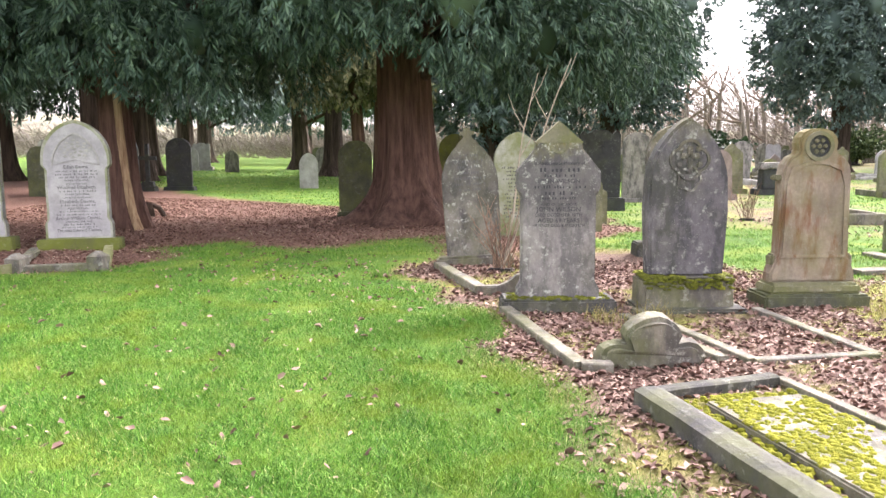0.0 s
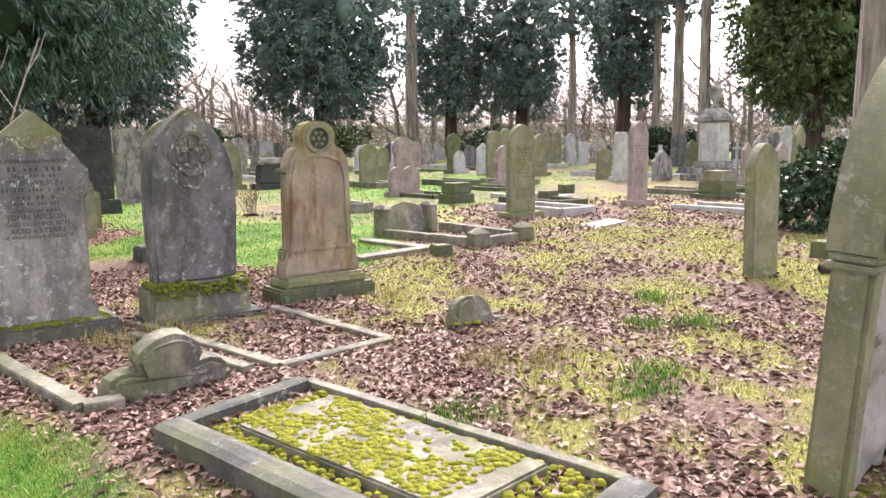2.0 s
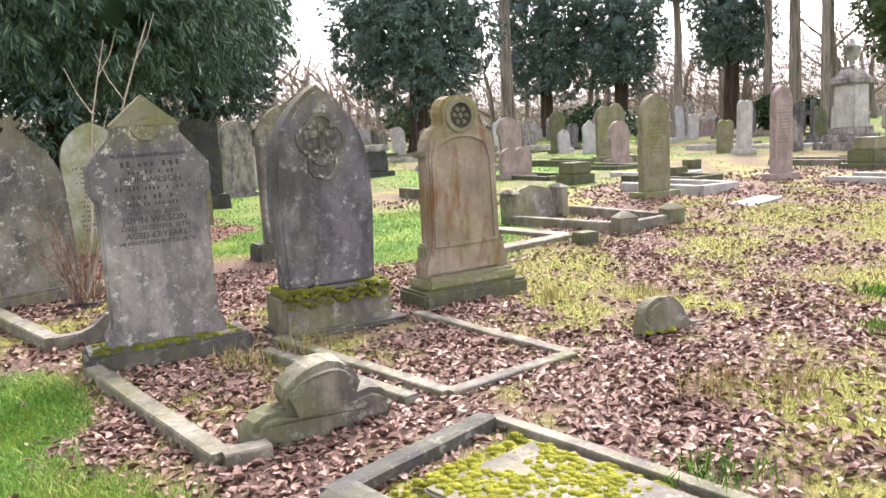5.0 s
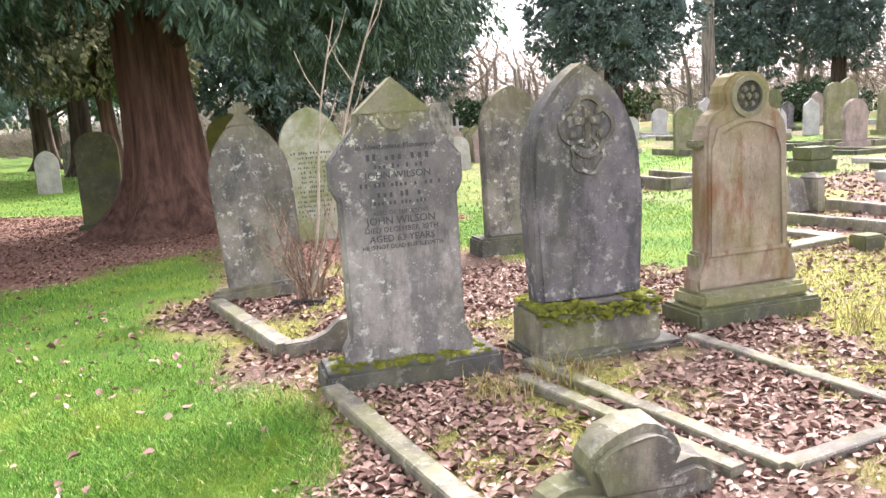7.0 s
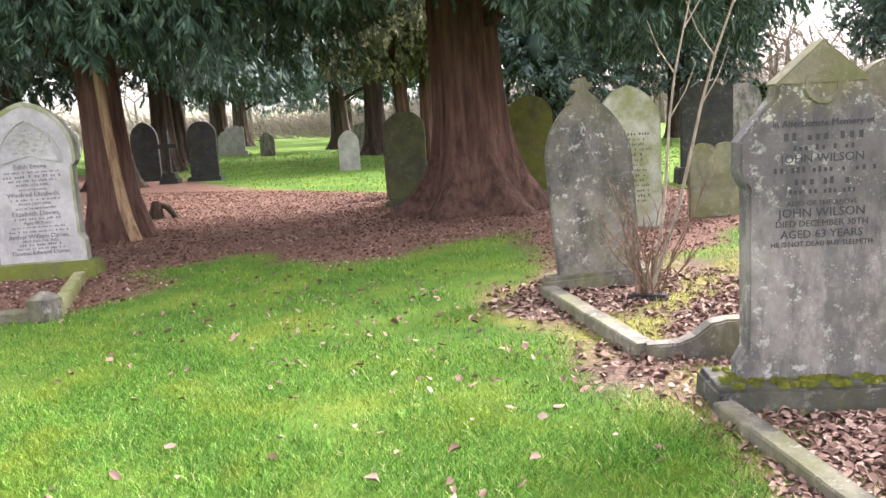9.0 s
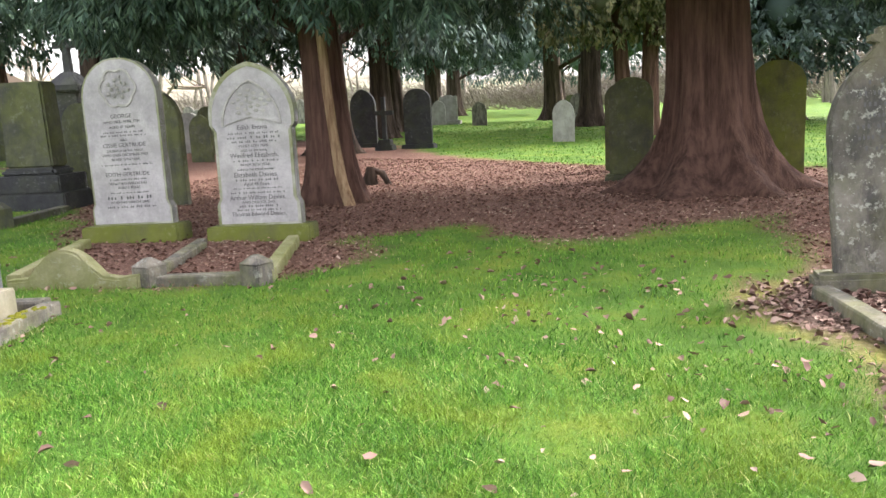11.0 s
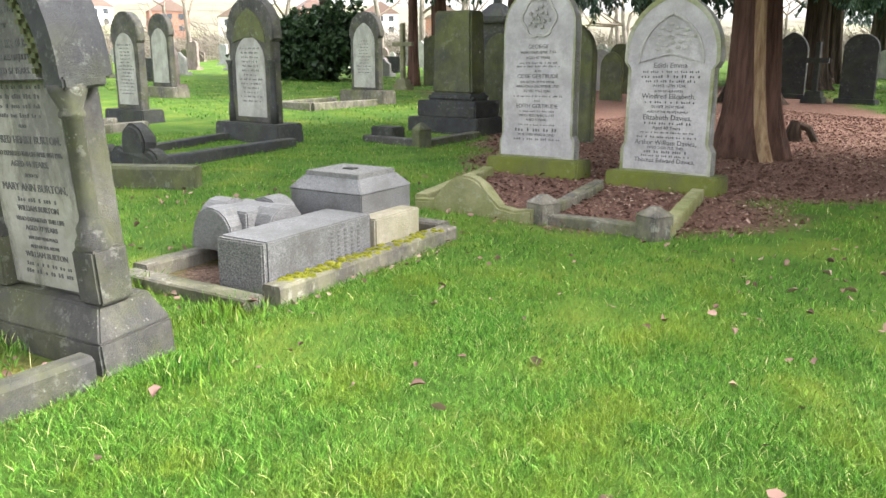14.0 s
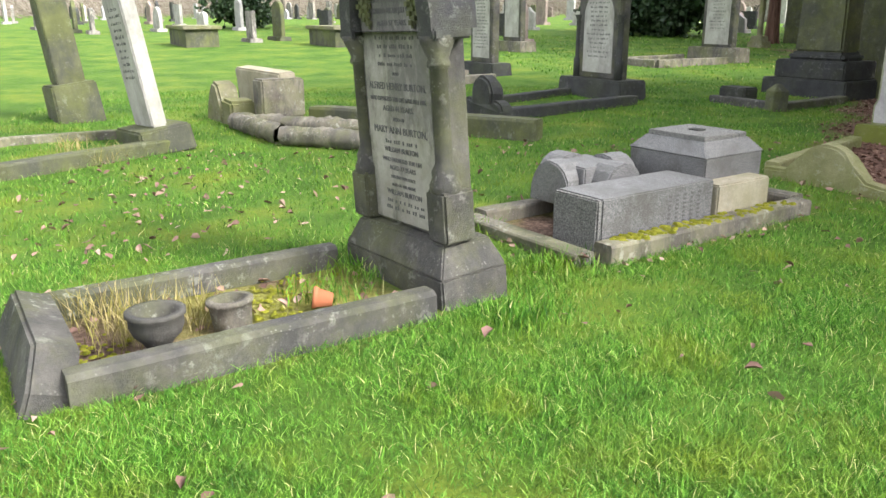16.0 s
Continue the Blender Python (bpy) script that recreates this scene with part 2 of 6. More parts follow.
M["deadleaf"] = leafy("dead_leaves", [(0.0, (0.085, 0.047, 0.036)), (0.4, (0.19, 0.115, 0.094)), (0.8, (0.29, 0.19, 0.152)), (1.0, (0.35, 0.255, 0.205))], 0.75)
M["needle"] = leafy("shed_needles", [(0.0, (0.08, 0.04, 0.028)), (0.5, (0.19, 0.105, 0.078)), (0.9, (0.29, 0.185, 0.14)), (1.0, (0.42, 0.32, 0.25))], 0.85)
M["thicket"] = leafy("winter_thicket", [(0.0, (0.10, 0.08, 0.065)), (0.5, (0.2, 0.165, 0.14)), (1.0, (0.32, 0.28, 0.24))], 0.9)


# ---- the lie of the land ----
def inside(poly, x, y):
    """Signed distance to a polygon, positive inside, for arrays."""
    x, y = np.asarray(x, float), np.asarray(y, float)
    best, odd = np.full(x.shape, 1e9), np.zeros(x.shape, bool)
    for (ax, ay), (bx, by) in zip(poly, poly[1:] + poly[:1]):
        ex, ey = bx - ax, by - ay
        h = np.clip(((x - ax) * ex + (y - ay) * ey) / (ex * ex + ey * ey), 0, 1)
        best = np.minimum(best, np.hypot(x - ax - h * ex, y - ay - h * ey))
        hit = ((ay > y) != (by > y)) & (x < (bx - ax) * (y - ay) / ((by - ay) or 1e-9) + ax)
        odd ^= hit
    return np.where(odd, best, -best)


def lumps(x, y, scale, seed):
    """Cheap smooth noise for arrays, about -1 to 1."""
    rs = np.random.RandomState(seed)
    total = 0
    for i in range(7):
        a, p, f = rs.uniform(0, 6.28), rs.uniform(0, 6.28), scale * rs.uniform(0.6, 2.2)
        total = total + np.sin((x * math.cos(a) + y * math.sin(a)) * f + p)
    return total / 3.5


LITTER = [(-1.9, 8.4), (-1.75, 7.0), (-1.2, 5.9), (-0.66, 4.95), (-0.25, 4.0), (0.1, 3.1), (0.45, 2.4), (0.65, 1.8), (0.85, 1.3), (1.3, 0.0), (1.9, -3.0),
          (14, -3), (16, 8), (14, 14.5), (9, 15.5), (5.2, 13), (4.4, 9.6), (3.3, 7.6), (2.4, 7.6), (1.2, 9.0), (0.4, 9.6)]
NEEDLES = [(-12, 9.4), (-9.4, 7.7), (-7.3, 5.8), (-5.5, 6.6), (-5.4, 7.6), (-6.0, 8.8), (-5.2, 9.5), (-4.0, 8.7), (-3.4, 9.4), (-2.9, 10.6), (-2.4, 10.8),
           (-1.8, 9.6), (-1.9, 7.9), (-1.0, 8.2), (1.0, 12.5), (0, 16), (-4, 17), (-7.5, 17.4), (-11.5, 19.5), (-17, 25), (-24, 25), (-21, 14)]
MOSSY = [(2.8, 7.4), (2.6, 5.2), (3.4, 4.9), (5.0, 4.6), (7, 3.4), (10, 3.5), (12, 7.5), (8.5, 9.3), (6.0, 8.0)]


PLOT_B = [(-4.86, 2.62), (-4.18, 1.26), (-4.96, 0.82), (-5.66, 2.18)]
PLOT_G = [(-5.40, 3.52), (-6.36, 3.03), (-7.24, 4.77), (-6.28, 5.26)]


def zones(x, y):
    w = 0.22 * lumps(x, y, 2.4, 5) + 0.08 * lumps(x, y, 9, 6)
    litter = np.clip((inside(LITTER, x, y) + w) / 0.35 + 0.5, 0, 1)
    litter = np.maximum(litter, np.clip(np.maximum(inside(PLOT_B, x, y), inside(PLOT_G, x, y)) / 0.12 + 0.5, 0, 1))
    needles = np.clip((inside(NEEDLES, x, y) + w) / 0.4 + 0.5, 0, 1)
    field = np.clip((y - 11.5) / 4, 0, 1) * np.clip((x - 0.5) / 3, 0, 1)
    litter = np.maximum(litter, field * np.clip(0.5 + 1.1 * lumps(x, y, 0.55, 31) + 0.4 * lumps(x, y, 2.0, 32), 0, 0.9))
    bias = 0.75 * np.clip(inside(MOSSY, x, y) / 1.5 + 0.5, 0, 1)
    mossy = np.clip(lumps(x, y, 2.2, 8) * 0.9 + 0.7 * lumps(x, y, 6.5, 9) + 0.35 * lumps(x, y, 17, 10) + 0.12 + bias, 0, 1) * litter
    edge = np.clip(1 - abs(litter - 0.45) / 0.45, 0, 1) * np.clip(0.4 + 0.6 * lumps(x, y, 4, 12), 0, 1) * (1 - field)
    return litter, needles, np.maximum(mossy, edge)


def steps(lo, hi, fine, far):
    inner = np.arange(lo, hi + fine, fine)
    out, d = [], fine
    while not out or out[-1] < far:
        d *= 1.25
        out.append((out[-1] if out else 0) + d)
    out = np.array(out)
    return np.concatenate([lo - out[::-1], inner, inner[-1] + out])


def raw_mesh(name, co, tris, attrs=None, smooth=False):
    """A mesh from arrays of places and triangles (or quads)."""
    me = bpy.data.meshes.new(name)
    co, tris = np.asarray(co, np.float32), np.asarray(tris, np.int32)
    n, per = tris.shape
    me.vertices.add(len(co))
    me.vertices.foreach_set("co", co.ravel())
    me.loops.add(n * per)
    me.loops.foreach_set("vertex_index", tris.ravel())
    me.polygons.add(n)
    me.polygons.foreach_set("loop_start", np.arange(0, n * per, per, dtype=np.int32))
    if smooth:
        me.polygons.foreach_set("use_smooth", np.ones(n, bool))
    for key, values in (attrs or {}).items():
        me.attributes.new(key, "FLOAT", "POINT").data.foreach_set("value", np.asarray(values, np.float32))
    me.update(calc_edges=True)
    return me


def make_ground():
    xs, ys = steps(-14, 13, 0.13, 2500), steps(-4, 19, 0.13, 2500)
    gx, gy = np.meshgrid(xs, ys)
    x, y = gx.ravel(), gy.ravel()
    z = 0.017 * np.clip(-x - 6, 0, 36) + 0.010 * lumps(x, y, 1.3, 1) * (np.hypot(x, y) < 60) + 0.005 * lumps(x, y, 5, 2) * (np.hypot(x, y) < 40)
    nx, ny = len(xs), len(ys)
    i = np.arange(nx * ny).reshape(ny, nx)
    quads = np.stack([i[:-1, :-1], i[:-1, 1:], i[1:, 1:], i[1:, :-1]], -1).reshape(-1, 4)
    litter, needles, mossy = zones(x, y)
    me = raw_mesh("ground", np.stack([x, y, z], -1), quads, {"litter": litter, "needles": needles, "mossy": mossy}, True)
    k = Mat("ground_turf", 0.95, 0.15)
    turf = k.colours(k.noise(1.3, 6, 0.65), [(0.3, (0.04, 0.10, 0.013)), (0.5, (0.085, 0.165, 0.022)), (0.7, (0.18, 0.22, 0.03))])
    turf = k.mix(k.step(k.noise(50, 4, 0.75), 0.45, 0.7, 0.6), turf, (0.04, 0.07, 0.012))
    earth = k.colours(k.noise(26, 6, 0.75), [(0.3, (0.045, 0.03, 0.024)), (0.5, (0.13, 0.085, 0.066)), (0.68, (0.26, 0.19, 0.15))])
    shed = k.colours(k.noise(34, 6, 0.75), [(0.3, (0.06, 0.032, 0.024)), (0.5, (0.155, 0.085, 0.064)), (0.7, (0.25, 0.16, 0.12))])
    mossc = k.colours(k.noise(20, 6, 0.7), [(0.3, (0.09, 0.085, 0.02)), (0.5, (0.20, 0.20, 0.045)), (0.7, (0.32, 0.30, 0.10))])
    c = k.mix(k.attr("litter"), turf, earth)
    c = k.mix(k.attr("mossy"), c, mossc)
    c = k.mix(k.attr("needles"), c, shed)
    k.bump(k.noise(60, 7, 0.75), 0.8, 0.03)
    me.materials.append(k.done(c))
    return tagged(new("ground", me), "green turf with drifts of dead leaves and shed needles", "ground", kind="structure")


ground = make_ground()


def gz(x, y):
    x, y = np.float64(x), np.float64(y)
    return float(0.017 * np.clip(-x - 6, 0, 36) + 0.010 * lumps(x, y, 1.3, 1) * (np.hypot(x, y) < 60) + 0.005 * lumps(x, y, 5, 2) * (np.hypot(x, y) < 40))


# ---- shaping helpers ----
def thing(name, x, y, rz=0.0, label="", category="", group="", lean=(0, 0), z=None, kind=""):
    ob = new(name)
    ob.empty_display_size = 0.1
    ob.matrix_world = pose(x, y, gz(x, y) if z is None else z, lean[0], lean[1], rz)
    return tagged(ob, label, category, group, kind)


def part(name, bm, mat, parent, label="", at=(0, 0, 0), turn=(0, 0, 0), smooth=False):
    """One bmesh or mesh as one object under its thing."""
    if isinstance(bm, bmesh.types.BMesh):
        me = bpy.data.meshes.new(name)
        bmesh.ops.recalc_face_normals(bm, faces=bm.faces)
        bm.to_mesh(me)
        bm.free()
    else:
        me = bm
    if smooth:
        me.polygons.foreach_set("use_smooth", np.ones(len(me.polygons), bool))
    me.materials.append(mat)
    ob = new(name, me)
    ob.parent = parent
    ob.matrix_basis = pose(*at, *turn)
    return tagged(ob, label) if label else ob


def box(bm, sx, sy, sz, at=(0, 0, 0), bevel=0.012, top=1.0, topy=None):
    """A block on its base at a place; top: how much narrower its top is."""
    made = bmesh.ops.create_cube(bm, size=1.0)["verts"]
    for v in made:
        v.co.z += 0.5
        f = (top, topy or top) if v.co.z > 0.5 else (1, 1)
        v.co = Vector((v.co.x * sx * f[0] + at[0], v.co.y * sy * f[1] + at[1], v.co.z * sz + at[2]))
    if bevel:
        edges = list({e for v in made for e in v.link_edges})
        bmesh.ops.bevel(bm, geom=edges, offset=bevel, segments=2, affect="EDGES", clamp_overlap=True)
    return bm


def a_box(*a, **b):
    return box(bmesh.new(), *a, **b)


def prism(outline, y0, y1, bevel=0.012):
    """A flat outline in x and z, given the depth from y0 to y1, with rounded front and back edges."""
    bm = bmesh.new()
    front = bm.faces.new([bm.verts.new((x, y0, z)) for x, z in outline])
    made = bmesh.ops.extrude_face_region(bm, geom=[front])["geom"]
    back = [v for v in made if isinstance(v, bmesh.types.BMVert)]
    for v in back:
        v.co.y = y1
    if bevel:
        edges = [e for e in bm.edges if abs(e.verts[0].co.y - e.verts[1].co.y) < 1e-6]
        bmesh.ops.bevel(bm, geom=edges, offset=bevel, segments=2, affect="EDGES", clamp_overlap=True)
    return bm


def arch(w, spring, h, n=9):
    """The top of an arch from its right springing over to its left; gothic, round or low, as h says."""
    a, up = w / 2, h - spring
    c = -(up * up - a * a) / (2 * a)
    r, end = a - c, math.atan2(up, -c)
    right = [(c + r * math.cos(end * i / n), spring + r * math.sin(end * i / n)) for i in range(n + 1)]
    return right + [(-x, z) for x, z in right[-2::-1]]


def mirror(half):
    """The full outline from its right half, given from the bottom up to the apex."""
    return half + [(-x, z) for x, z in reversed(half) if abs(x) > 1e-6]


def ring(outer, inner, y0, y1):
    """A band between two outlines with as many corners."""
    bm = bmesh.new()
    n = len(outer)
    rows = [[bm.verts.new((x, y, z)) for x, z in o] for o, y in ((outer, y1), (outer, y0), (inner, y0), (inner, y1))]
    for a, b in zip(rows, rows[1:]):
        for i in range(n):
            bm.faces.new((a[i], a[(i + 1) % n], b[(i + 1) % n], b[i]))
    return bm


def circle(r, cx, cz, n=20, lobes=0, depth=0.0):
    return [(cx + (r + depth * abs(math.cos(lobes * math.pi * i / n))) * math.cos(2 * math.pi * i / n),
             cz + (r + depth * abs(math.cos(lobes * math.pi * i / n))) * math.sin(2 * math.pi * i / n)) for i in range(n)]


def lathe(profile, n=16):
    bm = bmesh.new()
    rows = [[bm.verts.new((r * math.cos(2 * math.pi * i / n), r * math.sin(2 * math.pi * i / n), z)) for i in range(n)] for r, z in profile]
    for a, b in zip(rows, rows[1:]):
        for i in range(n):
            bm.faces.new((a[i], a[(i + 1) % n], b[(i + 1) % n], b[i]))
    for row in (rows[0], rows[-1]):
        if (row[0].co - row[n // 2].co).length > 0.01:
            bm.faces.new(row)
    return bm


def tube_arrays(path, radii, n=6, flare=None):
    """Places and quads of a tube along a path."""
    path = [Vector(p) for p in path]
    co, quads = [], []
    for i, p in enumerate(path):
        d = (path[min(i + 1, len(path) - 1)] - path[max(i - 1, 0)]).normalized()
        side = d.cross(Vector((0.31, 0.95, 0.05))).normalized()
        up = d.cross(side)
        for j in range(n):
            a = 2 * math.pi * j / n
            r = radii[i] * (flare(i, a) if flare else 1)
            co.append(p + side * math.cos(a) * r + up * math.sin(a) * r)
        if i:
            b = (i - 1) * n
            quads += [(b + j, b + (j + 1) % n, b + n + (j + 1) % n, b + n + j) for j in range(n)]
    return co, quads


def tubes(name, list_of_tubes):
    co, quads = [], []
    for c, q in list_of_tubes:
        b = len(co)
        co += c
        quads += [tuple(i + b for i in f) for f in q]
    return raw_mesh(name, [tuple(v) for v in co], quads, smooth=True)


def clumps(name, spots, rs, seed, high=0.6):
    """Many small cushions in one mesh, such as moss: spots of x, y, z, radius."""
    rng = np.random.RandomState(seed)
    base = [(math.cos(a), math.sin(a)) for a in np.linspace(0, 6.283, 8)[:-1]]
    co, tris = [], []
    for x, y, z in spots:
        r, b = rs * rng.uniform(0.5, 1.5), len(co)
        t = rng.uniform(0, 6.28)
        for f, hz in ((1.0, -0.15), (0.72, high * 0.75)):
            for cx, cy in base:
                j = rng.uniform(0.8, 1.2)
                co.append((x + r * f * j * (cx * math.cos(t) - cy * math.sin(t)), y + r * f * j * (cx * math.sin(t) + cy * math.cos(t)), z + hz * r))
        co.append((x, y, z + high * r))
        for i in range(7):
            j = (i + 1) % 7
            tris += [(b + i, b + j, b + 7 + j), (b + i, b + 7 + j, b + 7 + i), (b + 7 + i, b + 7 + j, b + 14)]
    return raw_mesh(name, co, tris, smooth=True)


def lines(parent, rows, front, mat, w, bars=None):
    """Lettering on a face at local depth front. rows: (words, centre height, letter height); words '' give plain word-sized bars."""
    rng = random.Random(len(rows) * 7 + int(w * 100))
    for words, z, h in rows:
        if words:
            cu = bpy.data.curves.new("inscription_line", "FONT")
            cu.body, cu.size, cu.align_x, cu.align_y, cu.extrude = words, h * 1.4, "CENTER", "CENTER", 0.0015
            cu.resolution_u = 2
            tmp = new("inscription_line", cu)
            dg = bpy.context.evaluated_depsgraph_get()
            me = bpy.data.meshes.new_from_object(tmp.evaluated_get(dg))
            width = max((v.co.x for v in me.vertices), default=0.1) * 2
            bpy.data.objects.remove(tmp)
            bpy.data.curves.remove(cu)
            ob = part("inscription_line", me, mat, parent, at=(0, front - 0.001, z), turn=(90, 0, 0))
            f = min(1.0, w / max(width, 0.01))
            ob.scale = (f, 1, 1)
        else:
            bm, x, full = bmesh.new(), 0, w * rng.uniform(0.55, 1.0)
            x = -full / 2
            while x < full / 2:
                l = rng.uniform(0.3, 1.1) * 3.2 * h
                l = min(l, full / 2 - x + 0.01)
                n = max(1, int(l / (h * 0.75)))
                for i in range(n):
                    hh = h * rng.uniform(0.55, 0.95)
                    box(bm, h * 0.42, 0.003, hh, (x + (i + 0.5) * l / n, front - 0.001, z - h * 0.4), 0)
                x += l + h * 0.8
            part("inscription_line", bm, mat, parent)


def wear(bm, amount, scale=6.0, seed=0.0):
    """Roughens a mesh a little, as weather does."""
    for v in bm.verts:
        v.co += noise.noise_vector(v.co * scale + Vector((seed, seed, seed))) * amount
    return bm


# ---- headstones ----
def outline_of(style, w, h):
    a = w / 2
    if style == "round":
        top = arch(w, h - a * 0.9, h)
    elif style == "low":
        top = arch(w, h - a * 0.35, h)
    elif style == "gothic":
        top = arch(w, h - a * 1.25, h)
    elif style == "shoulder":
        s = h - a * 1.15
        top = [(a, s - 0.12), (a * 1.12, s - 0.07), (a * 1.12, s)] + arch(w * 1.1, s + 0.02, h)[1:-1] + [(-a * 1.12, s), (-a * 1.12, s - 0.07), (-a, s - 0.12)]
    elif style == "gable":
        top = [(a, h - a * 0.95), (0, h), (-a, h - a * 0.95)]
    elif style == "ogee":
        top = [(a, h - 0.3), (a * 0.95, h - 0.22), (a * 0.7, h - 0.17), (a * 0.4, h - 0.12), (a * 0.18, h - 0.03), (0, h)]
        top = top + [(-x, z) for x, z in top[-2::-1]]
    elif style == "horned":
        top = [(a, h - 0.12), (a * 0.8, h - 0.02), (a * 0.62, h - 0.1), (a * 0.3, h), (-a * 0.3, h), (-a * 0.62, h - 0.1), (-a * 0.8, h - 0.02), (-a, h - 0.12)]
    else:
        top = [(a, h), (-a, h)]
    return [(-a, 0), (a, 0)] + top


def headstone(x, y, rz, w, h, style, mat, label, thick=0.13, plinth=None, lean=(0, 0), group="", text=0, ink="greyletter", pmat=None, z=None):
    """A headstone on its plinth; h is the whole height."""
    st = thing("headstone", x, y, rz, label, "headstone", group, lean, z)
    ph = 0.0
    if plinth:
        pw, pd, ph = plinth
        part("plinth", wear(a_box(pw, pd, ph + 0.06, (0, 0, -0.06), 0.02, 0.96), 0.006, 7, x), M[pmat or mat], st)
    out = [(px, pz + ph - (0.05 if not plinth and pz < 0.001 else 0)) for px, pz in outline_of(style, w, h - ph)]
    part("stone", prism(out, -thick / 2, thick / 2, 0.014), M[mat], st)
    if text:
        top = h - w * 0.75
        lines(st, [("", top - i * 0.062, 0.03 if i % 4 else 0.038) for i in range(text)], -thick / 2, M[ink], w * 0.7)
    return st


def kerb(parent, a, b, w, h, mat, name="kerb", top=0.85, label=""):
    """A kerb stone between two local places, its foot in the soil."""
    (ax, ay), (bx, by) = a, b
    n = max(2, int(math.dist(a, b) / 0.22))
    bm = bmesh.new()
    d = Vector((bx - ax, by - ay, 0)).normalized()
    s = Vector((-d.y, d.x, 0))
    rows = []
    for i in range(n + 1):
        p = Vector((ax, ay, 0)).lerp(Vector((bx, by, 0)), i / n)
        rows.append([bm.verts.new(p + s * q + Vector((0, 0, zz)) + noise.noise_vector(p * 5 + Vector((q, zz, h))) * 0.006)
                     for q, zz in ((-w / 2, -0.05), (-w / 2, h * 0.86), (-w / 2 * top, h), (w / 2 * top, h), (w / 2, h * 0.86), (w / 2, -0.05))])
    for r, q in zip(rows, rows[1:]):
        for i in range(5):
            bm.faces.new((r[i], q[i], q[i + 1], r[i + 1]))
    bm.faces.new(rows[0])
    bm.faces.new(rows[-1])
    return part(name, bm, M[mat], parent, label)


def moss_on(parent, w, d, z, n, r, seed, mat="moss", edge=False):
    rng = np.random.RandomState(seed)
    spots = []
    while len(spots) < n:
        x, y = rng.uniform(-w / 2, w / 2), rng.uniform(-d / 2, d / 2)
        if lumps(x, y, 9, seed) + lumps(x, y, 25, seed + 1) * 0.5 > rng.uniform(-0.7, 0.5):
            spots.append((x, y, z))
    return part("moss_patch", clumps("moss_patch", spots, r, seed), M[mat], parent, "yellow-green cushion moss")


def post(parent, x, y, mat, w=0.17, h=0.2):
    bm = a_box(w, w, h * 0.72 + 0.05, (x, y, -0.05), 0.01)
    box(bm, w * 1.05, w * 1.05, h * 0.28, (x, y, h * 0.72), 0.006, 0.25)
    part("corner_post", bm, M[mat], parent)


# the tall gabled stone
g2 = thing("headstone", 0.10, 5.27, 13, "grey gabled headstone with flaking lettering and mossy plinth", "headstone")
half = [(0.375, 0), (0.375, 0.1), (0.335, 0.17), (0.335, 0.94), (0.355, 0.98), (0.375, 1.02), (0.375, 1.16), (0.21, 1.36), (0.205, 1.41), (0.0, 1.59)]
part("stone", wear(prism(mirror([(x, z + 0.1) for x, z in half]), -0.07, 0.07, 0.016), 0.004, 5), M["gable"], g2)
part("plinth", wear(a_box(1.04, 0.38, 0.2, (0, 0, -0.08), 0.018, 0.98), 0.007, 6), M["darkkerb"], g2)
moss_on(part("plinth_ledge", a_box(0.98, 0.33, 0.012, (0, 0, 0.112), 0.003), M["darkkerb"], g2), 0.9, 0.34, 0.124, 190, 0.024, 3, "darkmoss")
part("carved_arch", ring(circle(0.085, 0, 1.5, 18), circle(0.06, 0, 1.5, 18), -0.078, -0.06), M["green"], g2, "small carved trefoil arch")
part("gable_cap", prism([(-0.20, 1.5), (0.20, 1.5), (0.21, 1.515), (0, 1.70), (-0.21, 1.515)], -0.075, 0.075, 0.01), M["green"], g2, "algae-yellowed gable top")
lines(g2, [("In Affectionate Memory of", 1.33, 0.032), ("", 1.27, 0.042), ("", 1.22, 0.028), ("JOHN WILSON", 1.17, 0.04), ("", 1.12, 0.03), ("", 1.065, 0.036), ("", 1.02, 0.026),
           ("ALSO OF THE ABOVE", 0.965, 0.024), ("JOHN WILSON", 0.92, 0.042), ("DIED DECEMBER 30TH", 0.87, 0.03), ("AGED 63 YEARS", 0.82, 0.038), ("HE IS NOT DEAD BUT SLEEPETH", 0.775, 0.024)], -0.0705, M["letter"], 0.46)

# the dark pointed stone with a carved cross
g3 = thing("headstone", 1.22, 5.62, 13, "dark pointed headstone with carved cross medallion and mossy block base", "headstone")
part("stone", wear(prism([(-0.34, 0.3), (0.34, 0.3), (0.36, 0.9)] + arch(0.72, 1.12, 1.735, 12) + [(-0.36, 0.9)], -0.11, 0.11, 0.03), 0.004, 5, 2), M["dark"], g3)
part("plinth", wear(a_box(0.84, 0.44, 0.4, (0, 0, -0.1), 0.03, 0.97), 0.012, 5, 3), M["kerb"], g3, "rough stone block base")
part("footing", wear(a_box(0.98, 0.55, 0.1, (0.02, -0.05, -0.06), 0.02), 0.008, 5, 3), M["darkkerb"], g3)
m3 = part("plinth_top", a_box(0.78, 0.4, 0.01, (0, 0, 0.3), 0.003), M["kerb"], g3)
moss_on(m3, 0.82, 0.44, 0.308, 420, 0.026, 5, "darkmoss")
rg = np.random.RandomState(6)
part("hanging_moss", clumps("hanging_moss", [(a, -0.215 - 0.004 * c, 0.29 - 0.09 * c * c) for a, c in zip(rg.uniform(-0.4, 0.4, 150), rg.uniform(0, 1, 150))], 0.02, 6), M["darkmoss"], g3, "dark moss hanging over the edge")
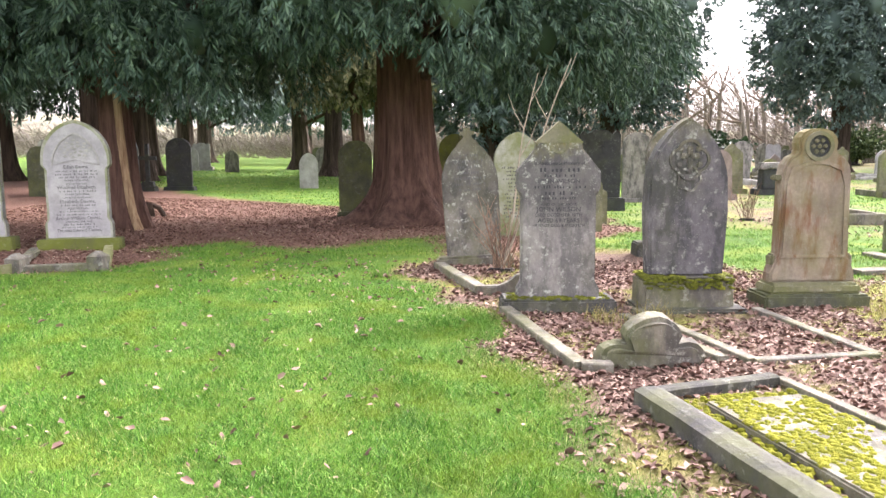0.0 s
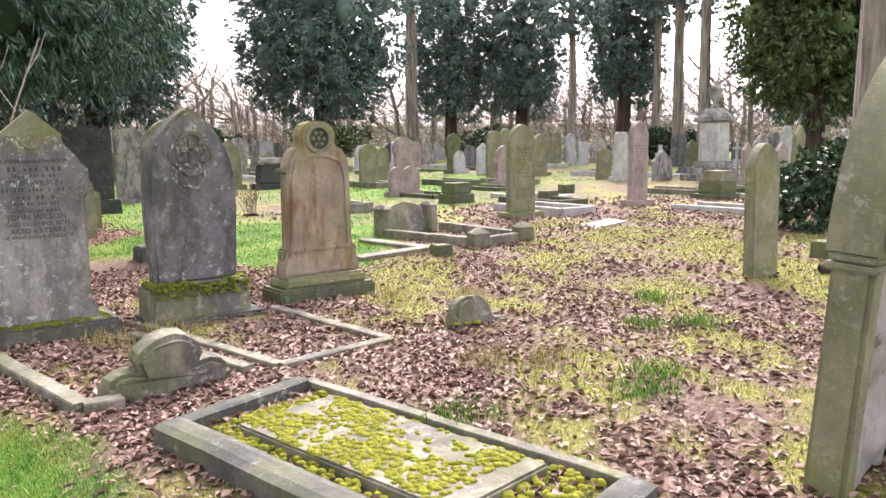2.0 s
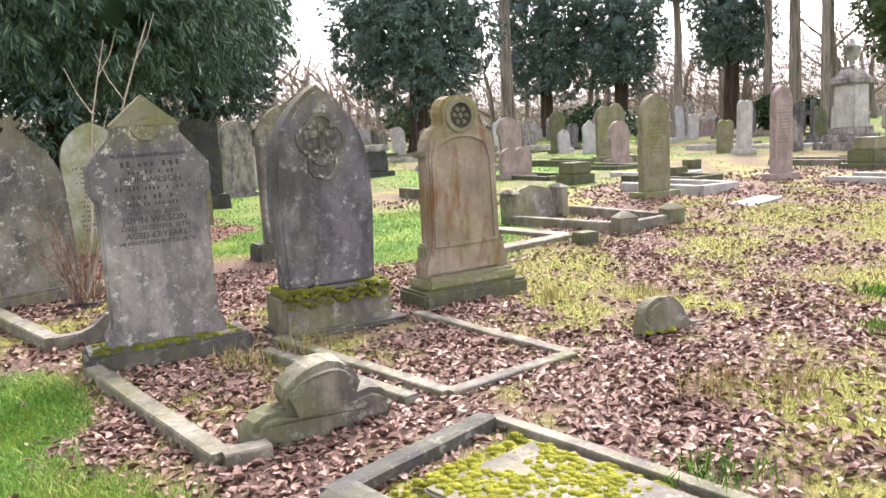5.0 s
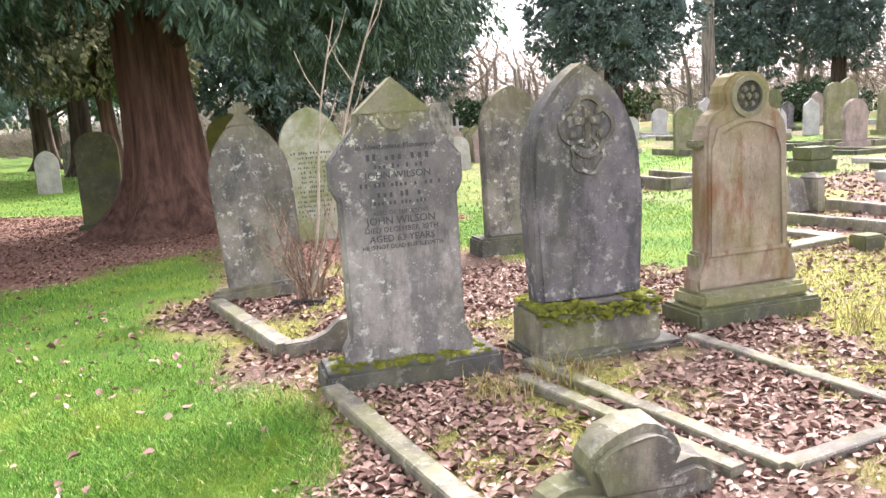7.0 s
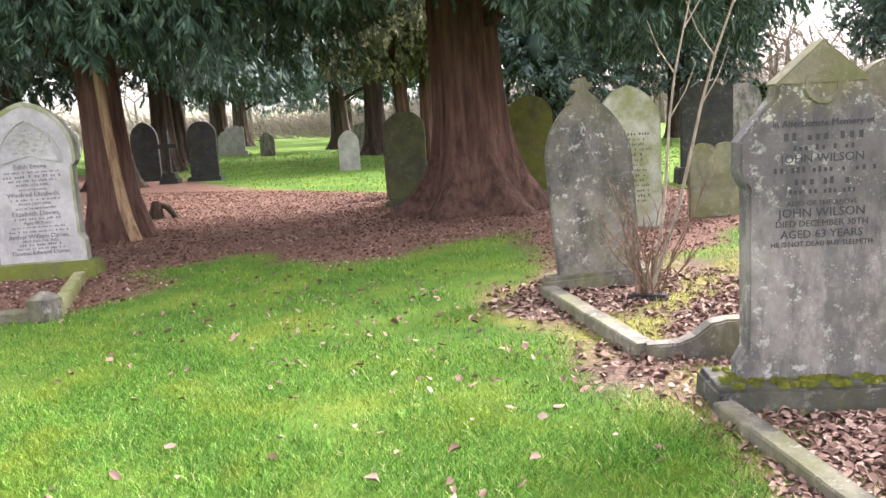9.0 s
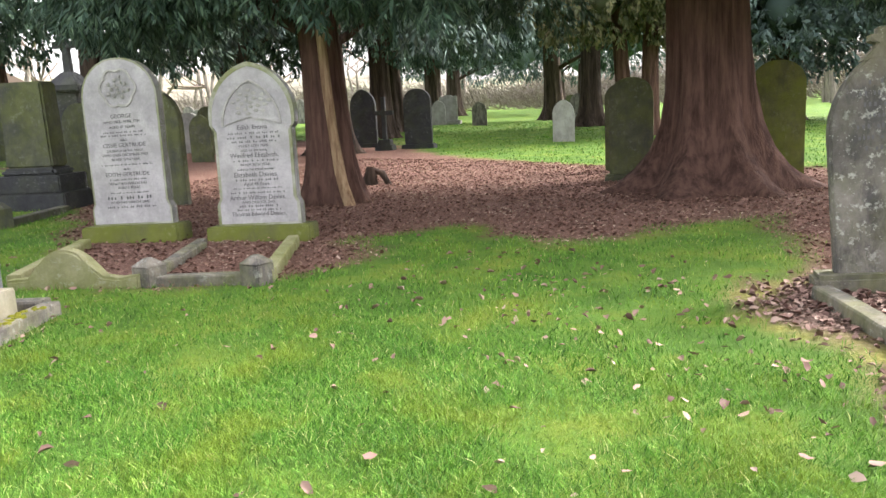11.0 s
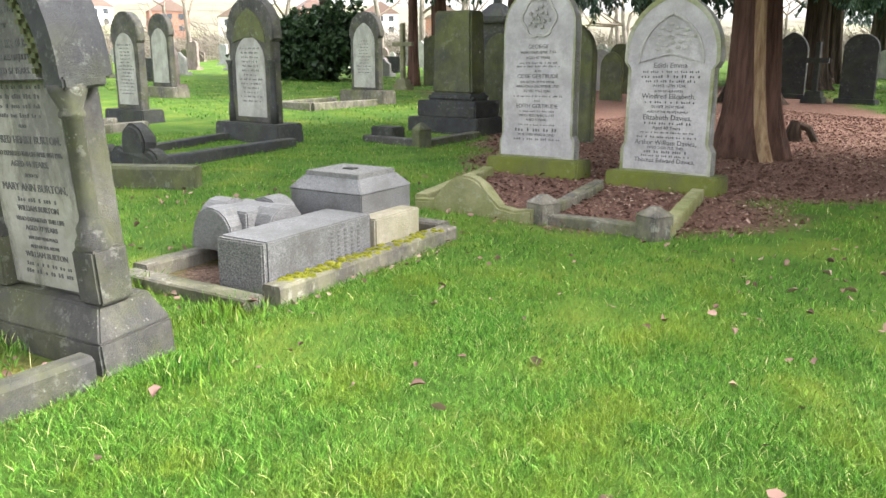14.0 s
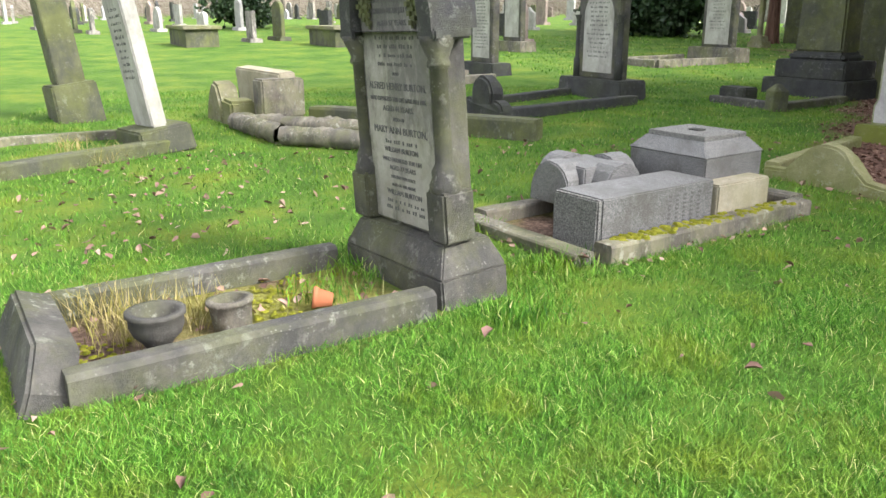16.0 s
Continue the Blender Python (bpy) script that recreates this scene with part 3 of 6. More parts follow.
med = part("medallion", ring(circle(0.15, 0, 1.36, 32, 4, 0.035), circle(0.125, 0, 1.36, 32, 4, 0.035), -0.125, -0.1), M["mottled"], g3, "quatrefoil carved roundel")
bm = a_box(0.05, 0.03, 0.24, (0, -0.115, 1.24), 0.008)
box(bm, 0.17, 0.03, 0.05, (0, -0.115, 1.37), 0.008)
for sx in (-1, 1):
    box(bm, 0.05, 0.028, 0.05, (sx * 0.09, -0.113, 1.29), 0.01)
    box(bm, 0.05, 0.028, 0.05, (sx * 0.08, -0.113, 1.43), 0.01)
part("carved_cross", bm, M["mottled"], med)
part("scroll_carving", ring(circle(0.10, 0, 1.19, 20, 5, 0.02), circle(0.08, 0, 1.19, 20, 5, 0.02), -0.122, -0.1), M["mottled"], med)

# the brown stone with a round pierced head
g4 = thing("headstone", 2.38, 6.0, 15, "brown rust-streaked headstone with round carved head", "headstone")
half = [(0.40, 0.0), (0.40, 0.08), (0.355, 0.2), (0.33, 0.26), (0.32, 0.96), (0.315, 1.02), (0.30, 1.08), (0.25, 1.15), (0.19, 1.18), (0.175, 1.21), (0.185, 1.28), (0.17, 1.33), (0.13, 1.38), (0.07, 1.405), (0, 1.41)]
part("stone", prism(mirror([(x, z + 0.22) for x, z in half]), -0.085, 0.085, 0.018), M["brown"], g4)
part("sunk_panel_frame", ring(mirror([(0.30, 0.45), (0.285, 1.15), (0.24, 1.28), (0.1, 1.33), (0, 1.34)]), mirror([(0.265, 0.48), (0.25, 1.13), (0.21, 1.25), (0.09, 1.30), (0, 1.31)]), -0.1, -0.08), M["brown"], g4, "raised moulding round the panel")
part("plinth", wear(a_box(0.98, 0.44, 0.16, (0, 0, -0.04), 0.02), 0.006, 6, 4), M["shade"], g4)
part("upper_plinth", a_box(0.88, 0.36, 0.1, (0, 0, 0.12), 0.025, 0.93), M["green"], g4)
rnd = part("roundel", ring(circle(0.135, 0, 1.47, 24), circle(0.10, 0, 1.47, 24), -0.105, -0.08), M["green"], g4, "greenish carved ring")
# a flat black disc on the face; the shade of a recess put in as colour
part("roundel_shade_disc", prism(circle(0.1, 0, 1.47, 20), -0.0875, -0.08, 0), M["black"], rnd)
bm = bmesh.new()
for i in range(6):
    a = i * math.pi / 3
    box(bm, 0.045, 0.02, 0.04, (0.055 * math.cos(a), -0.093, 1.45 + 0.055 * math.sin(a)), 0.01)
box(bm, 0.04, 0.024, 0.04, (0, -0.095, 1.45), 0.01)
part("flower_carving", bm, M["green"], rnd)
for sx in (-1, 1):
    part("side_bracket", a_box(0.07, 0.12, 0.05, (sx * 0.345, 0, 1.16), 0.012), M["green"], g4)
    part("side_scroll", a_box(0.05, 0.12, 0.12, (sx * 0.365, 0, 0.36), 0.02), M["green"], g4)
lines(g4, [("", 1.2 - i * 0.066, 0.034) for i in range(12)], -0.086, M["brown"], 0.38)


def grave_kerb(pts, w, h, mat, label, z=None):
    """Kerbs round a plot, joined corner to corner; pts in the world."""
    x0, y0 = pts[0]
    ob = thing("grave_kerb", x0, y0, 0, label, "grave kerb", "grave kerbs", z=z)
    for (ax, ay), (bx, by) in zip(pts, pts[1:]):
        kerb(ob, (ax - x0, ay - y0), (bx - x0, by - y0), w, h, mat)
    return ob


grave_kerb([(-0.33, 4.98), (0.42, 3.22), (0.62, 3.27)], 0.11, 0.07, "kerb", "low weathered grave kerb sunk in dead leaves")
grave_kerb([(0.70, 4.98), (1.36, 3.66)], 0.09, 0.06, "kerb", "low grave kerb beside dead leaves")
grave_kerb([(0.80, 5.30), (1.56, 3.68), (2.42, 4.02), (1.86, 5.52)], 0.09, 0.05, "kerb", "thin pale grave kerb round a leafy plot")


def footstone(x, y, rz, w, h, mat, label, lean=(0, 0)):
    """A small trefoil footstone."""
    ob = thing("footstone", x, y, rz, label, "footstone", "footstones", lean)
    o = [(-w / 2, -0.05), (w / 2, -0.05), (w / 2, h * 0.22)] + [(w * 0.33 + w * 0.17 * math.cos(a), h * 0.26 + h * 0.22 * math.sin(a)) for a in np.linspace(0, 2.1, 5)] \
        + [(w * 0.27 * math.cos(a), h * 0.55 + h * 0.45 * math.sin(a)) for a in np.linspace(0.15, math.pi - 0.15, 10)] \
        + [(-w * 0.33 + w * 0.17 * math.cos(a), h * 0.26 + h * 0.22 * math.sin(a)) for a in np.linspace(math.pi - 2.1, math.pi, 5)] + [(-w / 2, h * 0.22)]
    part("stone", wear(prism(o, -0.09, 0.09, 0.03), 0.022, 7, x), M[mat], ob)
    return ob


f1 = footstone(0.86, 3.50, 20, 0.72, 0.36, "kerb", "lichened trefoil footstone among dead leaves", (6, 0))
f2 = thing("footstone", 3.16, 4.26, 14, "half-sunk round-topped footstone edged with moss", "footstone", "footstones", (-10, 4))
part("stone", wear(prism([(-0.2, -0.05), (0.2, -0.05)] + arch(0.38, 0.06, 0.23, 7), -0.07, 0.07, 0.03), 0.008, 8), M["kerb"], f2)
part("broken_foot", wear(a_box(0.2, 0.16, 0.09, (0.26, 0.02, -0.04), 0.02), 0.01, 9), M["kerb"], f2)
part("moss_patch", clumps("moss_patch", [(-0.22 + 0.02 * i, -0.1 + 0.012 * (i % 5), 0.02) for i in range(14)], 0.022, 3), M["moss"], f2, "yellow moss at the foot")

# the mossy plot nearest the lawn
mp = thing("grave_kerb", 0.80, 2.68, 0, "dark chamfered kerb round a moss-grown plot", "grave kerb", "grave kerbs")
U = Vector((0.42, -0.907, 0))


def along(ox, oy, d):
    return (ox + U.x * d, oy + U.y * d)


kerb(mp, along(0, 0, 0.06), along(0, 0, 2.15), 0.17, 0.11, "darkkerb", top=0.45)
kerb(mp, (0.0, 0.0), (0.80, 0.50), 0.11, 0.07, "darkkerb", top=0.6)
kerb(mp, (0.84, 0.52), along(0.84, 0.52, 2.12), 0.07, 0.05, "kerb", top=0.9)
kerb(mp, along(0.03, 0, 2.16), along(0.80, 0.42, 2.14), 0.15, 0.10, "darkkerb", top=0.5)
sl = thing("ledger_slab", 1.68, 2.15, 25, "thin stone slab overgrown with yellow moss", "grave slab")
part("slab", wear(a_box(0.62, 1.45, 0.085, (0, -0.1, -0.03), 0.012), 0.004, 5), M["kerb"], sl)
moss_on(sl, 0.58, 1.4, 0.052, 1300, 0.017, 7)
pm = tagged(new("plot_moss", clumps("plot_moss", [(x, y, gz(x, y) + 0.02) for x, y in
      [(0.95 + 0.72 * a + 0.42 * 2.0 * b, 2.68 + 0.42 * a - 0.907 * 2.0 * b) for a, b in np.random.RandomState(4).uniform(0.04, 0.96, (900, 2))]], 0.02, 9)),
      "scattered yellow-green moss on the plot", "moss", kind="stuff")
pm.data.materials.append(M["moss"])

# the near gothic stone, eaten hollow by weather
ar = thing("headstone", 3.56, 1.05, 22, "leaning green gothic headstone with deeply eroded face", "headstone", lean=(4.5, -1))
body = [(-0.36, -0.05), (0.36, -0.05), (0.36, 0.98)] + arch(0.72, 1.0, 1.66, 12) + [(-0.36, 0.98)]
bm = prism(body, -0.03, 0.09, 0.012)
part("stone", bm, M["green"], ar)
hood_o = [(0.43, 1.0), (0.43, 1.04)] + arch(0.86, 1.05, 1.76, 12)[1:-1] + [(-0.43, 1.04), (-0.43, 1.0)]
hood_i = [(0.30, 1.0), (0.30, 1.04)] + arch(0.60, 1.05, 1.56, 12)[1:-1] + [(-0.30, 1.04), (-0.30, 1.0)]
part("hood_mould", ring(hood_o, hood_i, -0.09, 0.1), M["green"], ar, "arched hood moulding with green algae")
ho2 = [(x * 0.92, 1.02 + (z - 1.0) * 0.9) for x, z in hood_o]
hi2 = [(x * 0.97, 1.02 + (z - 1.0) * 0.95) for x, z in hood_i]
part("inner_mould", ring(ho2, hi2, -0.105, -0.05), M["green"], ar)
for sx in (-1, 1):
    part("side_post", a_box(0.13, 0.16, 1.0, (sx * 0.355, 0.0, -0.05), 0.02), M["green"], ar)
    bm = a_box(0.17, 0.2, 0.03, (sx * 0.355, 0.0, 0.93), 0.008)
    box(bm, 0.15, 0.18, 0.03, (sx * 0.355, 0.0, 0.965), 0.008)
    part("capital", bm, M["green"], ar)
bm = bmesh.new()
for i, (x, z) in enumerate(arch(0.70, 1.05, 1.62, 14)):
    for j in range(2):
        box(bm, 0.035, 0.025, 0.035, (x + 0.02 * (j - 0.5) * 2, -0.108 - 0.006 * j, z - 0.02 + 0.02 * (i % 2)), 0.009)
part("leaf_carving", bm, M["mossgreen"], ar, "band of carved leaves")
bm = bmesh.new()
nx, nz = 22, 60
gridv = [[None] * (nx + 1) for _ in range(nz + 1)]
for j in range(nz + 1):
    for i in range(nx + 1):
        x, z = -0.29 + 0.58 * i / nx, 0.02 + 1.5 * j / nz
        lim = 0.29 if z < 1.0 else max(0.02, 0.29 * (1 - ((z - 1.0) / 0.54) ** 1.7))
        x *= lim / 0.29
        p = Vector((x * 4.2, z * 3.6, 1.7))
        deep = 0.05 * noise.noise(p) + 0.03 * noise.noise(p * 2.3) + 0.012 * noise.noise(p * 6)
        pit = noise.noise(Vector((x * 6.5, z * 5.5, 7.3)))
        deep += 0.13 * max(0, pit - 0.22)
        gridv[j][i] = bm.verts.new((x, -0.055 + max(-0.02, deep), z))
for j in range(nz):
    for i in range(nx):
        bm.faces.new((gridv[j][i], gridv[j][i + 1], gridv[j + 1][i + 1], gridv[j + 1][i]))
part("eroded_face", bm, M["eroded"], ar, "hollowed pale eroded stone face", smooth=True)
part("string_course", wear(a_box(0.56, 0.05, 0.05, (0, -0.075, 0.62), 0.012), 0.012, 9), M["eroded"], ar)
grave_kerb([(3.60, 0.9), (4.4, -0.6)], 0.13, 0.14, "kerb", "pale kerb stone beside mossy turf")

# stones behind the first row
g1 = thing("headstone", -1.12, 7.84, 14, "leaning mottled gothic headstone with small cross finial", "headstone", lean=(-2, -3.5))
part("stone", wear(prism([(-0.34, 0.1), (0.34, 0.1)] + arch(0.70, 1.02, 1.58, 11), -0.07, 0.07, 0.016), 0.004, 5, 6), M["mottled"], g1)
part("plinth", wear(a_box(0.95, 0.34, 0.2, (0, 0, -0.08), 0.03), 0.01, 6, 6), M["kerb"], g1)
bm = prism([(-0.14, 1.50), (0.14, 1.50), (0.06, 1.58), (0.05, 1.60), (0.09, 1.62), (0.085, 1.66), (0.045, 1.66), (0.04, 1.70), (-0.04, 1.70), (-0.045, 1.66), (-0.085, 1.66), (-0.09, 1.62), (-0.05, 1.60), (-0.06, 1.58)], -0.075, 0.075, 0.01)
part("finial", bm, M["mottled"], g1, "small broken cross finial")
lines(g1, [("", 1.36 - i * 0.07, 0.032) for i in range(7)], -0.071, M["greyletter"], 0.42)
k1 = grave_kerb([(-1.50, 7.45), (-0.70, 5.86)], 0.13, 0.08, "kerb", "pale kerb stone beside a leafy plot")
sc = thing("scroll_footstone", -0.70, 5.84, 13, "long low scroll-topped footstone", "footstone", "footstones")
part("stone", wear(prism([(0, -0.05), (0.62, -0.05), (0.62, 0.22), (0.45, 0.22), (0.36, 0.20), (0.27, 0.13), (0.18, 0.095), (0, 0.09)], -0.06, 0.06, 0.012), 0.003, 6), M["kerb"], sc)
headstone(-1.02, 11.2, 14, 0.78, 1.72, "gothic", "palegreen", "pale gothic headstone with algae-green border", text=14, ink="letter")
headstone(1.30, 9.2, 13, 0.66, 1.74, "gothic", "mottled", "mottled pointed headstone on a low base", plinth=(0.95, 0.4, 0.18), text=10, thick=0.16, pmat="darkkerb")
headstone(0.02, 12.0, 14, 0.66, 0.88, "low", "green", "low headstone covered in algae")
headstone(0.16, 17.0, 12, 0.95, 1.86, "horned", "black", "black horned headstone on a stepped base", plinth=(1.15, 0.5, 0.3))
headstone(0.25, 13.6, 12, 0.3, 0.62, "low", "green", "small green marker stone")
headstone(-2.85, 15.2, 12, 0.78, 1.76, "round", "mossgreen", "round-topped headstone with bright green algae")
# the next two stones carry the tree shade in their colour
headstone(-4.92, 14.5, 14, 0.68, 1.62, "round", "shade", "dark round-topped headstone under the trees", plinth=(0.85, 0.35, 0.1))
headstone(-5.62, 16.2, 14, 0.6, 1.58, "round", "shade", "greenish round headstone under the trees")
headstone(-1.9, 17.6, 12, 0.6, 1.5, "gothic", "grey", "grey headstone behind the trees")
headstone(1.05, 19.9, 12, 0.75, 1.83, "round", "grey", "grey shouldered headstone in grass", plinth=(0.9, 0.4, 0.1))

# the middle distance beyond the leafy clearing
headstone(7.62, 11.85, 13, 0.62, 1.72, "gothic", "green", "algae-green gothic headstone with carved top", plinth=(0.85, 0.42, 0.1), text=9, ink="shade")
headstone(10.95, 12.85, 13, 0.52, 1.78, "gothic", "pink", "narrow pinkish gothic headstone", plinth=(0.7, 0.4, 0.12), text=12)
headstone(6.75, 4.95, 13, 0.44, 1.36, "gothic", "green", "narrow mossy pointed headstone", thick=0.12, lean=(0, -1))
headstone(8.0, 22.7, 12, 0.62, 1.33, "round", "green", "small round-topped stone in grass")
headstone(7.65, 18.4, 12, 0.9, 0.68, "low", "pink", "low pinkish tablet stone on a kerb", text=4, ink="paleletter", plinth=(1.1, 0.3, 0.14))
headstone(14.0, 25.1, 12, 0.72, 1.86, "gothic", "green", "tall greenish gothic headstone in grass", group="far headstones")
headstone(13.1, 24.2, 12, 0.7, 1.75, "round", "green", "round green headstone in grass", group="far headstones")
t1 = thing("desk_tablet", 4.82, 10.35, 25, "sloping stone desk tablet between square posts", "grave marker")
bm = prism([(-0.4, 0), (0.4, 0), (0.4, 0.40), (0.2, 0.46), (0, 0.50), (-0.2, 0.46), (-0.4, 0.40)], -0.06, 0.06, 0.01)
part("tablet", bm, M["kerb"], t1, turn=(-14, 0, 0))
for sx in (-1, 1):
    part("side_post", a_box(0.16, 0.26, 0.46, (sx * 0.5, 0.0, -0.04), 0.015), M["kerb"], t1)
    part("post_cap", a_box(0.18, 0.28, 0.06, (sx * 0.5, 0.0, 0.42), 0.006, 0.3), M["kerb"], t1)
kq = grave_kerb([(4.35, 10.0), (5.12, 8.35), (6.0, 8.72), (5.5, 10.6)], 0.11, 0.12, "kerb", "pale grave kerb with capped corner posts")
for px, py in ((5.12, 8.32), (6.0, 8.72)):
    post(kq, px - 4.35, py - 10.0, "kerb", 0.24, 0.26)
grave_kerb([(3.3, 7.9), (4.4, 8.4), (3.9, 9.6)], 0.2, 0.06, "kerb", "flat stone slab edge in the grass")
bx = thing("stone_box", 7.97, 15.7, 14, "square mossy stone vase block", "vase block")
part("lower_block", a_box(0.62, 0.6, 0.25, (0, 0, -0.03), 0.02), M["shade"], bx)
part("upper_block", a_box(0.52, 0.5, 0.24, (0, 0, 0.225), 0.02), M["shade"], bx)
for px, py, s in ((9.95, 14.9, 0.32), (11.7, 17.0, 0.3), (4.4, 7.9, 0.2), (8.4, 5.6, 0.26)):
    b2 = thing("vase_block", px, py, 14, "small square stone vase block", "vase block", "vase blocks")
    part("block", a_box(s * 1.2, s, s * 0.9, (0, 0, -0.04), 0.015), M["shade"], b2)
ws = thing("fallen_slab", 8.1, 9.85, 20, "pale fallen marble slab on dead leaves", "slab", lean=(3, -3))
part("slab", a_box(0.85, 0.35, 0.04, (0, 0, 0.0), 0.006), M["pale"], ws)
ct = thing("pedestal_tomb", 5.15, 23.9, 12, "dark weathered pedestal tomb", "tomb")
part("base", a_box(1.1, 0.7, 0.2, (0, 0, -0.03), 0.02), M["black"], ct)
part("body", a_box(0.8, 0.5, 0.6, (0, 0, 0.17), 0.03, 0.92), M["black"], ct)
part("cap", a_box(0.95, 0.62, 0.2, (0, 0, 0.765), 0.05, 0.9), M["grey"], ct)

mo = thing("monument", 18.9, 19.7, 12, "tall grey urn-topped pedestal monument on steps", "monument")
for w, z, h, n in ((1.5, -0.03, 0.25, "step"), (1.15, 0.215, 0.22, "step"), (0.9, 0.43, 0.2, "step")):
    part(n, a_box(w, w, h, (0, 0, z), 0.02), M["grey"], mo)
part("die", a_box(0.72, 0.72, 1.3, (0, 0, 0.625), 0.03, 0.94), M["panel"], mo)
part("cornice", a_box(0.9, 0.9, 0.14, (0, 0, 1.92), 0.03), M["grey"], mo)
part("pediment", a_box(0.84, 0.84, 0.3, (0, 0, 2.055), 0.02, 0.5), M["grey"], mo)
part("urn", lathe([(0.12, 2.35), (0.14, 2.4), (0.07, 2.46), (0.08, 2.55), (0.2, 2.68), (0.24, 2.85), (0.22, 2.95), (0.26, 2.98), (0.12, 3.05), (0.06, 3.14), (0.08, 3.2), (0.0, 3.26)]), M["grey"], mo, smooth=True)
pb = thing("stone_box", 13.75, 13.6, 14, "square mossy stepped stone block", "vase block")
part("step", a_box(1.0, 0.8, 0.14, (0, 0, -0.03), 0.02), M["shade"], pb)
part("lower_block", a_box(0.66, 0.6, 0.28, (0, 0, 0.105), 0.02), M["shade"], pb)
part("upper_block", a_box(0.52, 0.5, 0.26, (0, 0, 0.38), 0.02, 0.92), M["green"], pb)
cb = thing("stone_cross", 27.5, 23.0, 13, "tall stone cross on three green steps", "cross", lean=(0, 2))
for w, z, h in ((1.05, -0.04, 0.16), (0.78, 0.115, 0.2), (0.5, 0.31, 0.18)):
    part("step", a_box(w, w, h, (0, 0, z), 0.02, 0.96), M["green"], cb)
bm = prism([(-0.1, 0), (0.1, 0), (0.085, 0.85), (0.32, 0.85), (0.32, 1.05), (0.085, 1.05), (0.085, 1.35), (-0.085, 1.35), (-0.085, 1.05), (-0.32, 1.05), (-0.32, 0.85), (-0.085, 0.85)], -0.085, 0.085, 0.02)
for v in bm.verts:
    v.co.z += 0.48
part("cross", bm, M["green"], cb)

rng = random.Random(12)
FAR = [(16.9, 40.1, .67, .8, "low"), (22.5, 48.8, .68, 1.5, "round"), (22.9, 36.7, .67, 1.85, "gothic"), (23.6, 36.2, .6, 1.7, "round"), (26.2, 39.4, .6, 2.05, "gothic"), (27.9, 25.5, .55, 1.86, "round"),
       (20.1, 52, .8, 1.65, "round"), (28.5, 56, .9, 1.85, "round"), (18.9, 50.2, .7, 1.5, "gothic"), (34, 30, .5, 1.9, "cross"), (40, 33, .8, 1.8, "round"), (16.5, 22.5, .6, 1.0, "low"), (30, 28.5, .5, 1.1, "gothic")]
for i in range(170):
    a, d = radians(rng.uniform(1, 58)), 24 + 66 * rng.random() ** 1.3
    FAR.append((d * math.sin(a), d * math.cos(a), rng.uniform(0.5, 0.85), rng.uniform(0.9, 1.75), rng.choice(["round", "gothic", "low", "gable", "shoulder", "cross", "ogee"])))
for i in range(12):
    FAR.append((rng.uniform(0.5, 4.5), rng.uniform(21, 34), rng.uniform(0.55, 0.8), rng.uniform(0.8, 1.6), rng.choice(["round", "gothic", "low", "gable"])))


def cross_stone(x, y, rz, h, mat, label, group=""):
    c = thing("cross_headstone", x, y, rz, label, "cross", group)
    part("base", a_box(0.55, 0.4, 0.2, (0, 0, -0.04), 0.02, 0.9), M[mat], c)
    part("upper_base", a_box(0.4, 0.3, 0.15, (0, 0, 0.155), 0.02, 0.9), M[mat], c)
    a, t = h * 0.19, 0.06
    bm = prism([(-t, 0.3), (t, 0.3), (t, h * 0.66), (a, h * 0.66), (a, h * 0.66 + 2 * t), (t, h * 0.66 + 2 * t), (t, h), (-t, h), (-t, h * 0.66 + 2 * t), (-a, h * 0.66 + 2 * t), (-a, h * 0.66), (-t, h * 0.66)], -0.06, 0.06, 0.012)
    part("cross", bm, M[mat], c)
    return c


SHADES = {"grey": "grey", "green": "greenish", "pink": "pinkish", "panel": "pale grey", "dark": "dark", "shade": "dark green", "pale": "pale"}
SHAPES = {"round": "round-topped", "gothic": "gothic", "low": "low", "gable": "gabled", "shoulder": "shouldered", "ogee": "ogee"}
for x, y, w, h, style in FAR:
    mat = rng.choice(list(SHADES))
    if style == "cross":
        cross_stone(x, y, 12 + rng.uniform(-8, 8), h, mat, f"{SHADES[mat]} stone cross in the far grass", "far headstones")
    else:
        headstone(x, y, 12 + rng.uniform(-8, 8), w, h, style, mat, f"{SHADES[mat]} {SHAPES[style]} headstone in the far grass", lean=(rng.uniform(-3, 3), rng.uniform(-4, 4)), group="far headstones",
                  plinth=(w * 1.3, 0.4, 0.15) if rng.random() < 0.6 else None)
for i in range(60):
    a, d = radians(rng.uniform(5, 55)), rng.uniform(15, 45)
    x, y = d * math.sin(a), d * math.cos(a)
    if x < 4 or (6 < x < 10 and y < 13):
        continue
    u = Vector((0.25, -0.97))
    v = Vector((0.97, 0.25))
    p = [Vector((x, y)), Vector((x, y)) + u * 1.9, Vector((x, y)) + u * 1.9 + v * 0.85, Vector((x, y)) + v * 0.85]
    grave_kerb([tuple(q) for q in p], 0.12, rng.uniform(0.08, 0.2), rng.choice(["kerb", "panel", "shade"]), "low kerb round a far grave")

